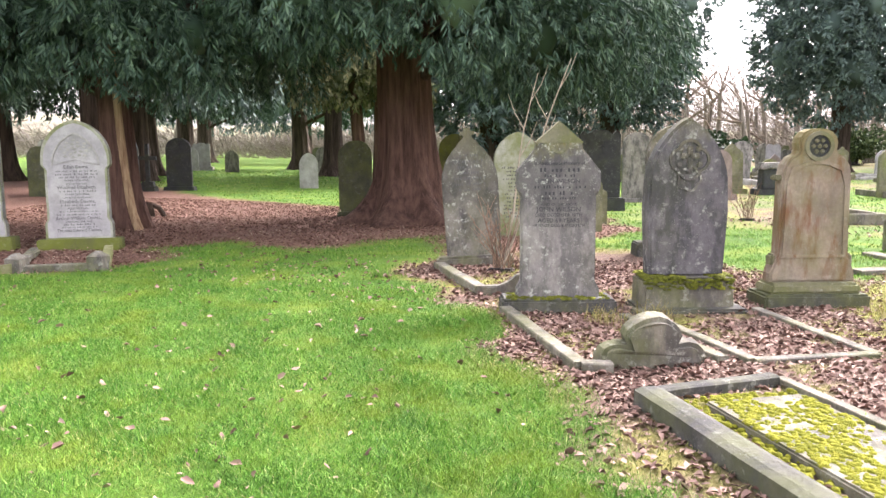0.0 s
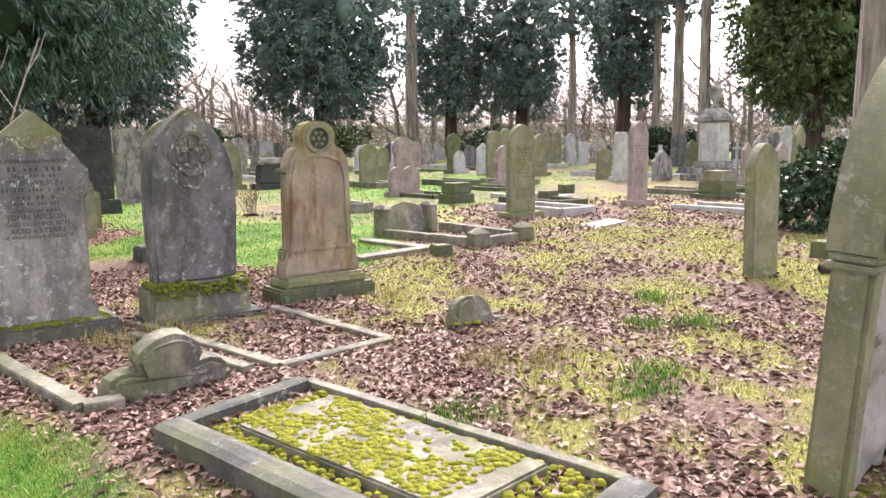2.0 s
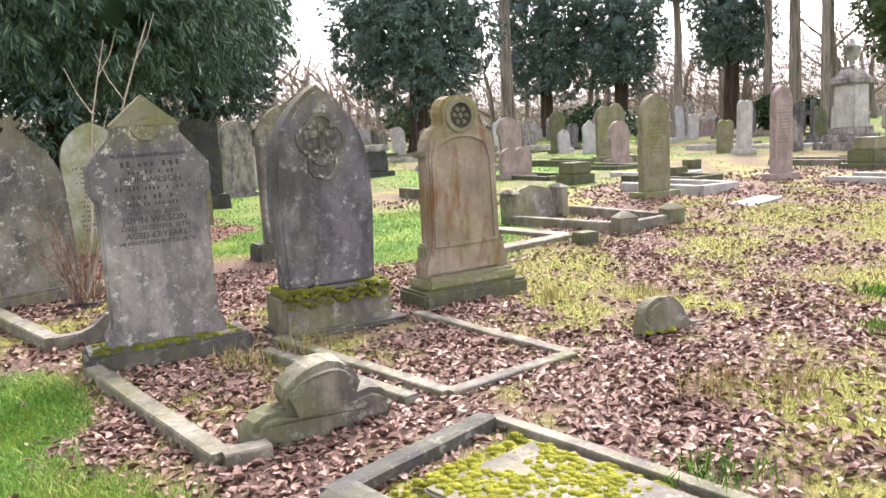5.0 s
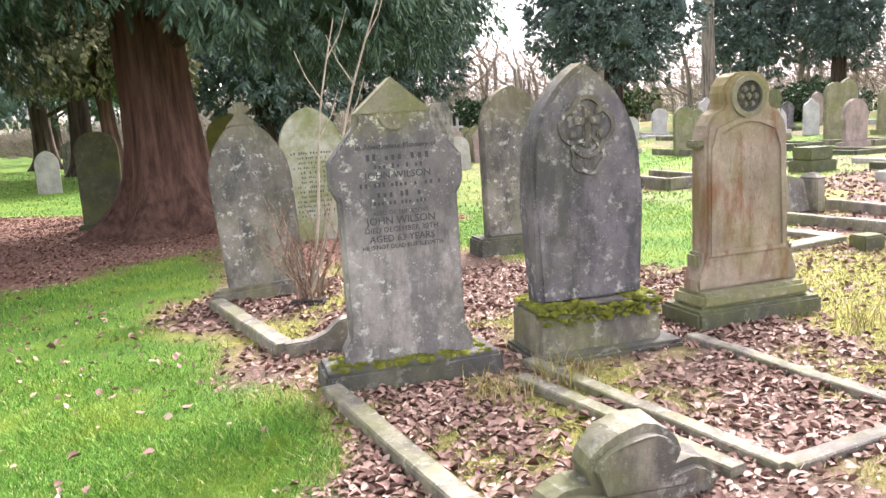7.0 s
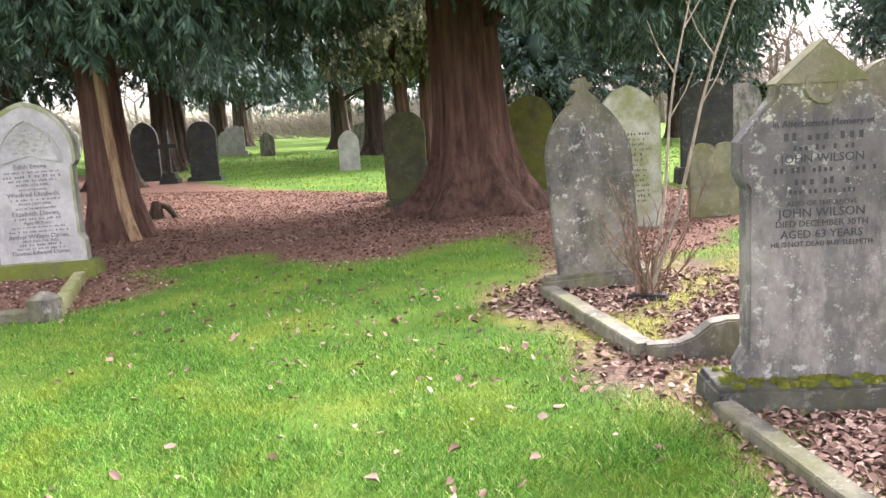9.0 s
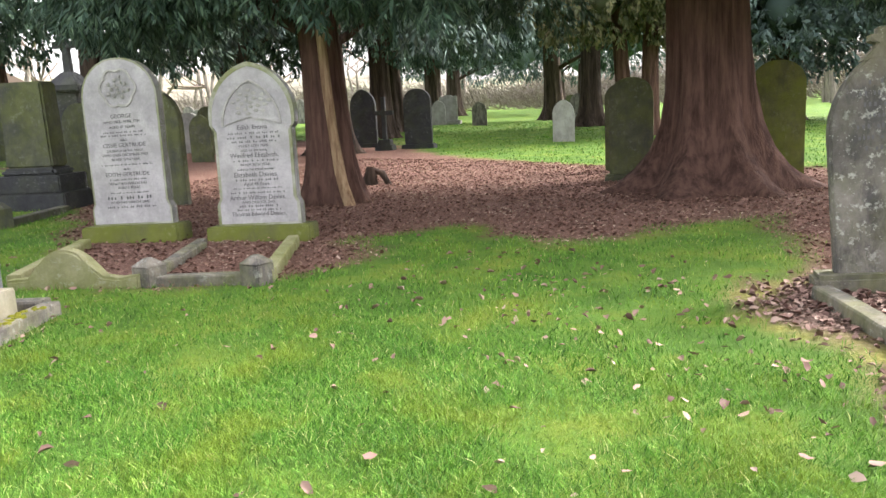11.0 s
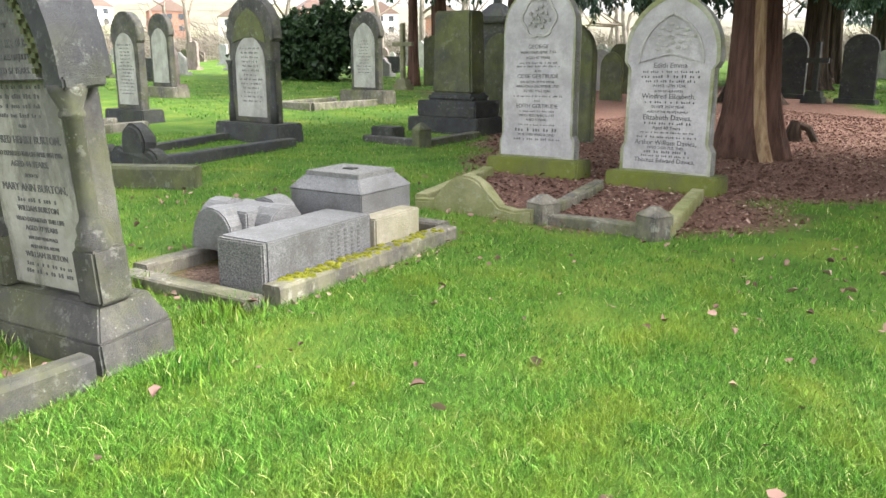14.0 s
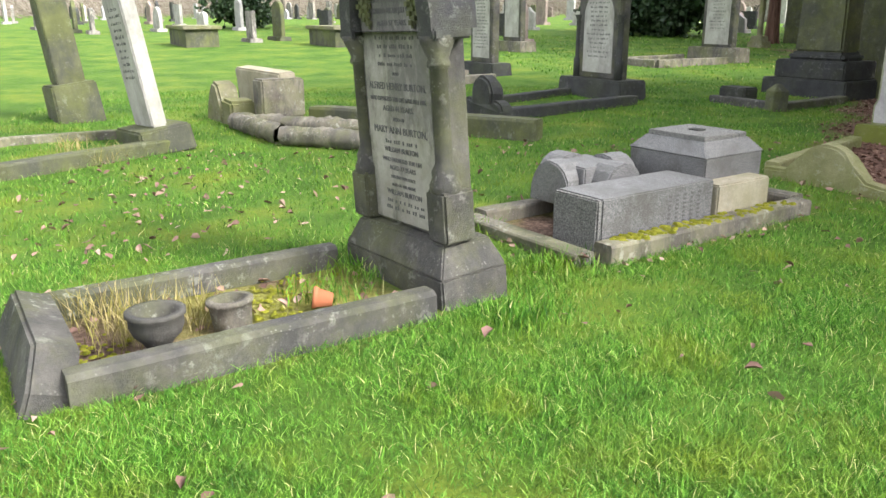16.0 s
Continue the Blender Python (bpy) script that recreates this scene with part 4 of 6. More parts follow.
# ---- the western row ----
R2 = 23
w1 = thing("headstone", -8.42, 7.72, R2, "pale round-topped headstone with carved flower roundel", "headstone", lean=(-2, -1))
part("plinth", wear(a_box(1.12, 0.36, 0.24, (0, 0, -0.06), 0.015), 0.004, 6), M["mossgreen"], w1, "bright green algae-covered base")
half = [(0.46, 0.18), (0.46, 0.36), (0.43, 0.43), (0.43, 1.55)]
out = half + arch(0.86, 1.56, 1.98, 12)[1:-1] + [(-x, z) for x, z in reversed(half)]
part("stone", prism(out, -0.07, 0.07, 0.02), M["pale"], w1)
part("edge_band", ring(out, [(x * 0.955, 0.2 + (z - 0.18) * 0.972) for x, z in out], -0.066, 0.073), M["palegreen"], w1, "algae-green worn edge")
rd = part("roundel", ring(circle(0.19, 0, 1.66, 32, 6, 0.03), circle(0.165, 0, 1.66, 32, 6, 0.03), -0.085, -0.06), M["panel"], w1)
bm = bmesh.new()
for i in range(14):
    a, r = i * 2.4, 0.035 * math.sqrt(i)
    box(bm, 0.05, 0.025, 0.045, (r * math.cos(a), -0.078, 1.64 + r * math.sin(a)), 0.014)
part("flower_carving", bm, M["panel"], rd)
lines(w1, [("GEORGE", 1.36, 0.045), ("WHO DIED APRIL 7TH", 1.30, 0.03), ("AGED 47 YEARS", 1.245, 0.03), ("", 1.19, 0.022), ("", 1.155, 0.022), ("ALSO", 1.105, 0.024), ("CISSIE GERTRUDE", 1.05, 0.045), ("DAUGHTER OF THE ABOVE", 0.99, 0.024),
           ("WHO DIED DECEMBER 2ND", 0.945, 0.03), ("IN HER 17TH YEAR", 0.895, 0.028), ("", 0.84, 0.02), ("ALSO", 0.79, 0.024), ("EDITH GERTRUDE", 0.735, 0.045), ("", 0.68, 0.022), ("WHO DIED MARCH 31ST", 0.635, 0.028), ("AGED 5 YEARS", 0.59, 0.028), ("", 0.535, 0.02),
           ("", 0.48, 0.04), ("WHO DIED MARCH 22ND", 0.43, 0.028), ("", 0.38, 0.028)], -0.0705, M["greyletter"], 0.68)

w2 = thing("headstone", -7.08, 8.28, R2, "pale gothic headstone with carved tympanum and black lettering", "headstone", lean=(-2, -0.5))
part("plinth", wear(a_box(1.14, 0.36, 0.22, (0, 0, -0.06), 0.015), 0.004, 6), M["mossgreen"], w2, "bright green algae-covered base")
half = [(0.46, 0.16), (0.46, 0.38), (0.425, 0.45), (0.425, 1.18), (0.445, 1.2), (0.47, 1.24), (0.47, 1.30)]
out = half + arch(0.94, 1.32, 1.88, 12)[1:-1] + [(-x, z) for x, z in reversed(half)]
part("stone", prism(out, -0.075, 0.075, 0.02), M["pale"], w2)
part("edge_band", ring(out, [(x * 0.93, 0.2 + (z - 0.18) * 0.96) for x, z in out], -0.08, 0.078), M["palegreen"], w2, "algae-stained raised border")
ty = part("tympanum", ring(arch(0.66, 1.22, 1.70, 12) + [(-0.2, 1.26), (0, 1.31), (0.2, 1.26)], [(x * 0.93, 1.23 + (z - 1.22) * 0.93) for x, z in arch(0.66, 1.22, 1.70, 12) + [(-0.2, 1.26), (0, 1.31), (0.2, 1.26)]], -0.09, -0.07), M["panel"], w2)
bm = bmesh.new()
for i in range(22):
    a, r = i * 2.4, 0.04 * math.sqrt(i)
    x, z = r * math.cos(a) * 1.15, 1.44 + r * math.sin(a) * 0.75
    box(bm, 0.06, 0.025, 0.035, (x, -0.078, z), 0.012)
part("foliage_carving", bm, M["panel"], ty)
lines(w2, [("Edith Emma", 1.20, 0.05), ("", 1.14, 0.024), ("", 1.095, 0.032), ("", 1.05, 0.026), ("IN HER 12TH YEAR", 1.005, 0.028), ("ALSO OF HER SISTER", 0.955, 0.022), ("Winifred Elizabeth,", 0.905, 0.05), ("", 0.85, 0.028), ("IN HER 20TH YEAR", 0.805, 0.028),
           ("ALSO OF THE ABOVE NAMED", 0.755, 0.022), ("Elizabeth Davies,", 0.70, 0.052), ("", 0.645, 0.028), ("Aged 48 Years", 0.60, 0.034), ("", 0.555, 0.018), ("", 0.51, 0.024), ("Arthur William Davies,", 0.455, 0.05), ("WHO DIED FEB. 2ND", 0.405, 0.028), ("", 0.365, 0.028), ("", 0.325, 0.022), ("Thomas Edward Davies,", 0.28, 0.045)], -0.0755, M["greyletter"], 0.62)
kw = grave_kerb([(-6.52, 8.12), (-5.52, 6.62)], 0.12, 0.11, "greenkerb", "algae-green kerb on needle-strewn ground")
kp = thing("grave_kerb", -5.6, 6.58, 0, "pale kerb with capped corner posts", "grave kerb", "grave kerbs")
kerb(kp, (-0.02, 0.0), (-0.8, -0.36), 0.13, 0.09, "kerb")
post(kp, 0.02, 0.0, "kerb", 0.2, 0.24)
post(kp, -0.82, -0.37, "kerb", 0.2, 0.24)
grave_kerb([(-7.45, 7.75), (-6.45, 6.20)], 0.1, 0.07, "kerb", "low kerb between two graves")
fs = thing("scroll_footstone", -6.98, 5.86, 27, "rounded scroll footstone with flowing kerb", "footstone", "footstones")
o = [(-0.5, -0.05), (0.62, -0.05), (0.62, 0.1), (0.45, 0.07), (0.32, 0.09), (0.22, 0.19)] + [(0.2 * math.cos(a), 0.16 + 0.16 * math.sin(a)) for a in np.linspace(0.5, 2.64, 8)] + [(-0.22, 0.19), (-0.32, 0.09), (-0.5, 0.08)]
part("stone", prism(o, -0.07, 0.07, 0.02), M["greenkerb"], fs)
grave_kerb([(-7.45, 5.68), (-8.55, 7.15)], 0.12, 0.11, "greenkerb", "algae-green kerb beside the lawn")
grave_kerb([(-6.42, 6.10), (-7.3, 7.6)], 0.1, 0.08, "kerb", "pale kerb on needle-strewn ground")

# the toppled granite memorial in its kerb
G0 = thing("grave_kerb", -5.40, 3.52, 27, "mossy pale kerb round a toppled memorial", "grave kerb", "grave kerbs")
kerb(G0, (-0.05, 0.0), (-1.08, 0.0), 0.14, 0.07, "kerb")
kerb(G0, (-0.02, 0.1), (-0.02, 1.95), 0.13, 0.11, "kerb")
kerb(G0, (-1.06, 0.08), (-1.06, 1.3), 0.13, 0.09, "kerb")
kerb(G0, (-0.08, 1.98), (-1.1, 1.98), 0.14, 0.12, "kerb")
sp = [(-0.02 + x, 0.2 + y, 0.11) for x, y in np.random.RandomState(2).uniform((-0.06, 0), (0.05, 1.6), (150, 2))]
part("moss_patch", clumps("moss_patch", sp, 0.02, 3, 0.4), M["moss"], G0, "yellow moss along the kerb")
sh = thing("granite_shaft", -5.40, 3.52, 27, "toppled grey granite shaft with rough end", "fallen memorial")
part("shaft", wear(a_box(0.36, 0.95, 0.34, (-0.30, 0.66, -0.02), 0.008), 0.0), M["granite"], sh)
part("rough_end", wear(a_box(0.355, 0.04, 0.335, (-0.30, 0.172, -0.02), 0.01), 0.006, 20), M["roughgranite"], sh, "rock-faced end of the shaft")
bm = bmesh.new()
for i in range(5):
    for j in range(9):
        box(bm, 0.003, 0.02, 0.011, (-0.1185, 0.74 + i * 0.065, 0.05 + j * 0.026), 0)
part("inscription_line", bm, M["greyletter"], sh)
cr = thing("fallen_block", -5.40, 3.52, 27, "cream stone base block lying on its side", "fallen memorial")
part("block", a_box(0.40, 0.52, 0.30, (-0.30, 1.42, -0.02), 0.01), M["cream"], cr)
pd = thing("granite_pedestal", -5.40, 3.52, 27, "grey granite pedestal with sloping top", "fallen memorial")
part("block", a_box(0.62, 0.58, 0.44, (-0.56, 1.5, -0.02), 0.008), M["granite"], pd)
part("sloping_top", a_box(0.64, 0.60, 0.09, (-0.56, 1.5, 0.415), 0.006, 0.74), M["granite"], pd)
part("top_slab", a_box(0.46, 0.43, 0.035, (-0.56, 1.5, 0.50), 0.005), M["roughgranite"], pd)
# a thin black block on the slab paints the darkness of the socket hole
part("socket_shade_patch", a_box(0.09, 0.07, 0.012, (-0.56, 1.5, 0.532), 0.003), M["black"], pd)
wc = thing("broken_wheel_cross", -5.40, 3.52, 27, "broken granite wheel-cross head lying down", "fallen memorial")
part("core", a_box(0.42, 0.42, 0.12, (-0.86, 0.78, 0.24), 0.01, 0.9), M["granite"], wc)
for dx, dy, rz in ((0, -0.22, 0), (0.24, 0.02, 90), (-0.22, 0.02, 90), (0.0, 0.24, 0)):
    bm = prism([(-0.19, 0.02)] + [(0.17 * math.cos(a), 0.12 + 0.17 * math.sin(a)) for a in np.linspace(math.pi, 0, 9)] + [(0.19, 0.02)], -0.09, 0.09, 0.01)
    part("wheel_arm", bm, M["granite"], wc, at=(-0.86 + dx, 0.78 + dy, 0.1), turn=(0, 0, rz))
part("stub", a_box(0.2, 0.2, 0.16, (-0.82, 0.66, -0.03), 0.01), M["black"], wc)

# the big leaning stone by the path
RB = 27
b = thing("headstone", -5.38, 2.63, RB, "tall leaning sooty gothic headstone with side columns", "headstone", lean=(3, -1.5))
bm = bmesh.new()
box(bm, 0.9, 0.38, 0.24, (0, 0, -0.1), 0.01)
box(bm, 0.9, 0.38, 0.14, (0, 0, 0.138), 0.008, 0.86, 0.66)
part("plinth", wear(bm, 0.004, 6), M["darkkerb"], b, "chamfered dark stone plinth")
part("stone", prism([(-0.34, 0.28), (0.34, 0.28), (0.335, 1.25)] + arch(0.67, 1.25, 1.82, 12)[1:-1] + [(-0.335, 1.25)], -0.07, 0.09, 0.014), M["darkkerb"], b)
part("inscription_panel", prism([(-0.29, 0.30), (0.29, 0.30), (0.285, 1.24), (0.25, 1.38), (0.16, 1.52), (0.08, 1.62), (-0.08, 1.62), (-0.16, 1.52), (-0.25, 1.38), (-0.285, 1.24)], -0.076, -0.05, 0.003), M["sootpanel"], b, "pale worn inscription panel")
ho = [(0.40, 1.22)] + arch(0.80, 1.24, 1.88, 12) + [(-0.40, 1.22)]
hi = [(0.30, 1.22)] + arch(0.60, 1.24, 1.70, 12) + [(-0.30, 1.22)]
part("hood_mould", ring(ho, hi, -0.13, 0.11), M["black"], b, "black arched hood with carved leaves")
bm = bmesh.new()
for i, (x, z) in enumerate(arch(0.50, 1.30, 1.68, 12)):
    for j in range(3):
        box(bm, 0.05, 0.03, 0.05, (x * (1.0 - 0.12 * j), -0.085 - 0.006 * (i % 3), z - 0.03 - 0.02 * j), 0.014)
part("leaf_carving", bm, M["shade"], b)
for sx in (-1, 1):
    col = part("column", lathe([(0.062, 0.30), (0.062, 0.50), (0.075, 0.52), (0.075, 0.55), (0.06, 0.58), (0.062, 0.61), (0.045, 0.64), (0.04, 0.66), (0.04, 1.06), (0.052, 1.07), (0.052, 1.085), (0.045, 1.10), (0.075, 1.17), (0.08, 1.2), (0.0, 1.2)], 14), M["darkkerb"], b, "slim round side column", at=(sx * 0.345, -0.065, 0), smooth=True)
    part("column_base", a_box(0.15, 0.17, 0.24, (sx * 0.35, -0.05, 0.285), 0.012), M["darkkerb"], b)
    part("capital", a_box(0.14, 0.2, 0.05, (sx * 0.35, -0.03, 1.18), 0.01), M["black"], b)
lines(b, [("IN LOVING MEMORY", 1.50, 0.029), ("OF", 1.44, 0.021), ("WILLIAM LUKE BURTON.", 1.365, 0.037), ("WHO DEPARTED THIS LIFE JULY 13TH 1891.", 1.31, 0.026), ("AGED 57 YEARS.", 1.255, 0.026), ("", 1.19, 0.021), ("", 1.15, 0.021), ("", 1.11, 0.021), ("", 1.07, 0.021),
          ("ALSO", 1.025, 0.016), ("ALFRED HENRY BURTON.", 0.965, 0.035), ("WHO DEPARTED THIS LIFE APRIL 8TH 1906.", 0.905, 0.022), ("AGED 44 YEARS.", 0.86, 0.027), ("ALSO OF", 0.81, 0.018), ("MARY ANN BURTON,", 0.755, 0.035), ("", 0.70, 0.021), ("WILLIAM BURTON", 0.66, 0.026),
          ("WHO DEPARTED THIS LIFE", 0.61, 0.021), ("AGED 77 YEARS", 0.57, 0.024), ("HER END WAS PEACE", 0.525, 0.016), ("ALSO OF THE ABOVE", 0.485, 0.016), ("WILLIAM BURTON", 0.445, 0.027), ("", 0.40, 0.019), ("", 0.365, 0.022)], -0.0765, M["greyletter"], 0.5)
bk = thing("grave_kerb", -4.86, 2.62, 0, "dark stone kerb of an overgrown grave", "grave kerb", "grave kerbs")
kerb(bk, (0.0, -0.02), (0.68, -1.36), 0.12, 0.135, "darkkerb", top=0.6)
kerb(bk, (-0.80, -0.44), (-0.10, -1.80), 0.11, 0.125, "darkkerb", top=0.6)
part("end_stone", wear(prism([(-0.42, -0.05), (0.42, -0.05), (0.42, 0.1), (0.32, 0.24), (-0.32, 0.24), (-0.42, 0.1)], -0.08, 0.08, 0.015), 0.004), M["darkkerb"], bk, "sloping dark end stone", at=(0.36, -1.60, -0.02), turn=(-20, 0, 25))
ur = thing("flower_urn", -4.53, 1.50, 0, "small dark stone flower urn on the plot", "urn")
part("bowl", lathe([(0.05, 0.07), (0.06, 0.09), (0.09, 0.12), (0.105, 0.16), (0.105, 0.19), (0.115, 0.2), (0.115, 0.215), (0.085, 0.215), (0.08, 0.15), (0.0, 0.13)], 16), M["darkkerb"], ur, smooth=True)
part("foot", lathe([(0.085, -0.03), (0.085, 0.03), (0.06, 0.05), (0.045, 0.075), (0.0, 0.075)], 16), M["kerb"], ur, smooth=True)
pt = thing("flower_pot", -4.80, 1.75, 0, "small pale stone pot on the plot", "pot", lean=(4, -3))
part("pot", lathe([(0.075, -0.03), (0.085, 0.06), (0.09, 0.12), (0.1, 0.125), (0.1, 0.145), (0.07, 0.145), (0.065, 0.05), (0.0, 0.04)], 14), M["kerb"], pt, smooth=True)
rp = thing("broken_pot", -4.98, 2.17, 0, "broken terracotta pot among moss", "pot", lean=(80, 0), z=0.05)
part("pot", lathe([(0.03, 0.0), (0.045, 0.07), (0.05, 0.07), (0.05, 0.09), (0.038, 0.09), (0.03, 0.02)], 10), Mat("terracotta", 0.9).done((0.35, 0.12, 0.06)), rp, smooth=True)

# the row behind
p1 = headstone(-12.68, 6.0, R2, 0.86, 1.98, "shoulder", "darkkerb", "sooty gothic headstone with pale panel and side columns", plinth=(1.35, 0.5, 0.26), thick=0.18, pmat="black")
part("panel", prism([(-0.3, 0.34), (0.3, 0.34)] + arch(0.6, 1.1, 1.45, 8), -0.1, -0.08, 0.003), M["panel"], p1)
part("carved_top", wear(prism(arch(0.66, 1.35, 1.82, 8) + [(-0.1, 1.42), (0.1, 1.42)], -0.11, -0.08, 0.004), 0.012, 12), M["shade"], p1)
lines(p1, [("", 1.28 - i * 0.06, 0.03) for i in range(13)], -0.1005, M["greyletter"], 0.5)
for sx in (-1, 1):
    part("column", lathe([(0.06, 0.26), (0.06, 0.5), (0.04, 0.54), (0.04, 1.05), (0.07, 1.12), (0.0, 1.12)], 10), M["black"], p1, at=(sx * 0.43, -0.08, 0), smooth=True)
pk = grave_kerb([(-11.75, 6.15), (-10.6, 4.15)], 0.14, 0.12, "black", "dark kerb leading to a sooty headstone")
grave_kerb([(-12.95, 5.6), (-11.6, 3.9), (-10.7, 4.1)], 0.13, 0.1, "black", "dark kerb round a grassy plot")
footstone(-10.75, 3.98, R2, 0.85, 0.5, "black", "black trefoil footstone at the end of a kerb")
footstone(-11.35, 3.75, R2 + 20, 0.3, 0.2, "black", "small black broken stone")
headstone(-9.9, 3.4, R2, 0.3, 0.33, "round", "cream", "small mossy round marker stone")
p0 = headstone(-16.3, 5.0, R2, 0.7, 1.85, "shoulder", "darkkerb", "sooty gothic headstone with pale lettered face", plinth=(1.15, 0.45, 0.22), thick=0.16, pmat="black")
part("panel", prism([(-0.27, 0.3), (0.27, 0.3)] + arch(0.54, 1.2, 1.5, 8), -0.09, -0.07, 0.003), M["panel"], p0)
lines(p0, [("", 1.3 - i * 0.058, 0.03) for i in range(15)], -0.0905, M["greyletter"], 0.46)
p0b = headstone(-22.3, 6.9, R2, 0.75, 2.0, "shoulder", "darkkerb", "dark gothic headstone with pale panel", plinth=(1.3, 0.5, 0.25), thick=0.16, pmat="kerb")
part("panel", prism([(-0.3, 0.35), (0.3, 0.35)] + arch(0.6, 1.3, 1.65, 8), -0.09, -0.07, 0.003), M["panel"], p0b)
p2 = headstone(-18.5, 10.6, R2, 0.82, 2.05, "shoulder", "darkkerb", "gothic headstone with pale face on a rough base", plinth=(1.35, 0.5, 0.3), thick=0.18, pmat="kerb")
part("panel", prism([(-0.32, 0.36), (0.32, 0.36)] + arch(0.64, 1.35, 1.8, 8), -0.1, -0.08, 0.003), M["panel"], p2)
lines(p2, [("", 1.4 - i * 0.07, 0.03) for i in range(11)], -0.1005, M["greyletter"], 0.46)
grave_kerb([(-19.0, 10.0), (-18.0, 8.2), (-17.0, 8.6), (-17.7, 10.4)], 0.14, 0.12, "kerb", "pale kerb round a grassy plot")
grave_kerb([(-15.9, 4.6), (-15.0, 3.0), (-14.2, 3.4), (-14.9, 4.9)], 0.14, 0.12, "kerb", "pale kerb round a grassy plot")
p3 = thing("pedestal_headstone", -12.45, 9.25, R2, "tall black tapering pedestal stone on steps", "headstone")
part("lower_step", a_box(1.35, 0.95, 0.3, (0, 0, -0.05), 0.02), M["black"], p3)
part("upper_step", a_box(1.12, 0.74, 0.26, (0, 0, 0.245), 0.02), M["black"], p3)
part("moulding", a_box(0.92, 0.56, 0.12, (0, 0, 0.5), 0.04, 0.9), M["black"], p3)
part("shaft", a_box(0.76, 0.42, 1.26, (0, 0, 0.615), 0.03, 0.9), M["shade"], p3)
lines(p3, [("", 1.55 - i * 0.08, 0.03) for i in range(8)], -0.2, M["shade"], 0.45)
pk3 = grave_kerb([(-11.95, 7.35), (-10.9, 7.72), (-11.55, 9.0)], 0.14, 0.09, "darkkerb", "kerb round a needle-strewn plot")
post(pk3, 1.03, 0.33, "shade", 0.2, 0.32)
pq = thing("vase_block", -11.75, 7.6, R2, "small black stone block on a kerb", "vase block", "vase blocks")
part("block", a_box(0.42, 0.28, 0.17, (0, 0, 0.05), 0.02), M["black"], pq)
ob = thing("obelisk", -17.0, 13.2, R2, "tall dark pedestal monument with cross", "monument")
for w, z, h in ((1.2, -0.05, 0.35), (0.95, 0.29, 0.25)):
    part("step", a_box(w, w, h, (0, 0, z), 0.02), M["black"], ob)
part("die", a_box(0.66, 0.66, 1.3, (0, 0, 0.53), 0.02, 0.95), M["black"], ob)
part("cornice", a_box(0.86, 0.86, 0.14, (0, 0, 1.82), 0.03), M["black"], ob)
part("cap", a_box(0.76, 0.76, 0.3, (0, 0, 1.95), 0.02, 0.3), M["black"], ob)
bm = prism([(-0.09, 2.2), (0.09, 2.2), (0.07, 2.75), (0.28, 2.75), (0.28, 2.9), (0.07, 2.9), (0.07, 3.2), (-0.07, 3.2), (-0.07, 2.9), (-0.28, 2.9), (-0.28, 2.75), (-0.07, 2.75)], -0.07, 0.07, 0.015)
part("cross", bm, M["black"], ob)
cross_stone(-22.8, 13.9, R2, 1.9, "green", "greenish stone cross on a wide base")
headstone(-24.5, 16.0, R2, 0.8, 1.6, "horned", "shade", "dark green horned headstone in grass")
headstone(-9.55, 0.50, RB, 0.62, 1.75, "gothic", "panel", "leaning pale marble headstone streaked pink", plinth=(0.95, 0.5, 0.2), lean=(8, -4), thick=0.14, pmat="shade", text=11)
headstone(-11.3, -0.72, RB, 0.42, 1.7, "gothic", "shade", "leaning narrow green-grey headstone on a block", plinth=(0.66, 0.5, 0.42), lean=(6, -3), thick=0.3, pmat="shade")
grave_kerb([(-9.25, 0.72), (-8.0, -0.45), (-6.9, -1.6)], 0.14, 0.12, "shade", "mossy kerb of an overgrown grave")
grave_kerb([(-10.1, 0.2), (-9.7, -0.9), (-8.6, -1.9)], 0.12, 0.08, "kerb", "pale kerb of an overgrown grave")
tb = thing("broken_tomb", -11.2, 1.35, RB, "collapsed pale stone tomb slabs with moss", "tomb")
part("side_slab", a_box(1.3, 0.2, 0.45, (0.1, 0.1, 0.12), 0.02), M["cream"], tb, at=(0, 0, 0), turn=(6, 0, 0))
part("end_slab", a_box(0.25, 0.5, 0.42, (0.72, -0.05, 0.1), 0.02), M["kerb"], tb)
part("rounded_stone", prism([(-0.3, -0.05), (0.25, -0.05), (0.2, 0.2), (0.08, 0.42), (-0.05, 0.45), (-0.2, 0.25)], -0.2, 0.05, 0.03), M["green"], tb, at=(-0.1, -0.3, 0))
part("dark_end", a_box(0.5, 0.15, 0.35, (-0.72, 0.2, 0.05), 0.02), M["black"], tb)
part("broken_block", wear(a_box(0.3, 0.3, 0.3, (0.28, -0.35, -0.03), 0.03), 0.02), M["green"], tb)
grave_kerb([(-10.7, 2.0), (-9.9, 3.3), (-9.2, 4.2)], 0.22, 0.2, "shade", "mossy slab edge of a sunken tomb")


def log_kerb(a, b, r, seed):
    """A kerb carved like a rough log."""
    rg = np.random.RandomState(seed)
    n = 40
    path = [(a[0] + (b[0] - a[0]) * i / n, a[1] + (b[1] - a[1]) * i / n, r * 0.75) for i in range(n + 1)]
    x0, y0 = a
    path = [(x - x0, y - y0, z) for x, y, z in path]
    rad = [r * rg.uniform(0.88, 1.12) for _ in path]
    return tube_arrays(path, rad, 14, lambda i, an: 0.95 + 0.09 * math.sin(6 * an + 0.35 * i) + rg.uniform(-0.07, 0.07))


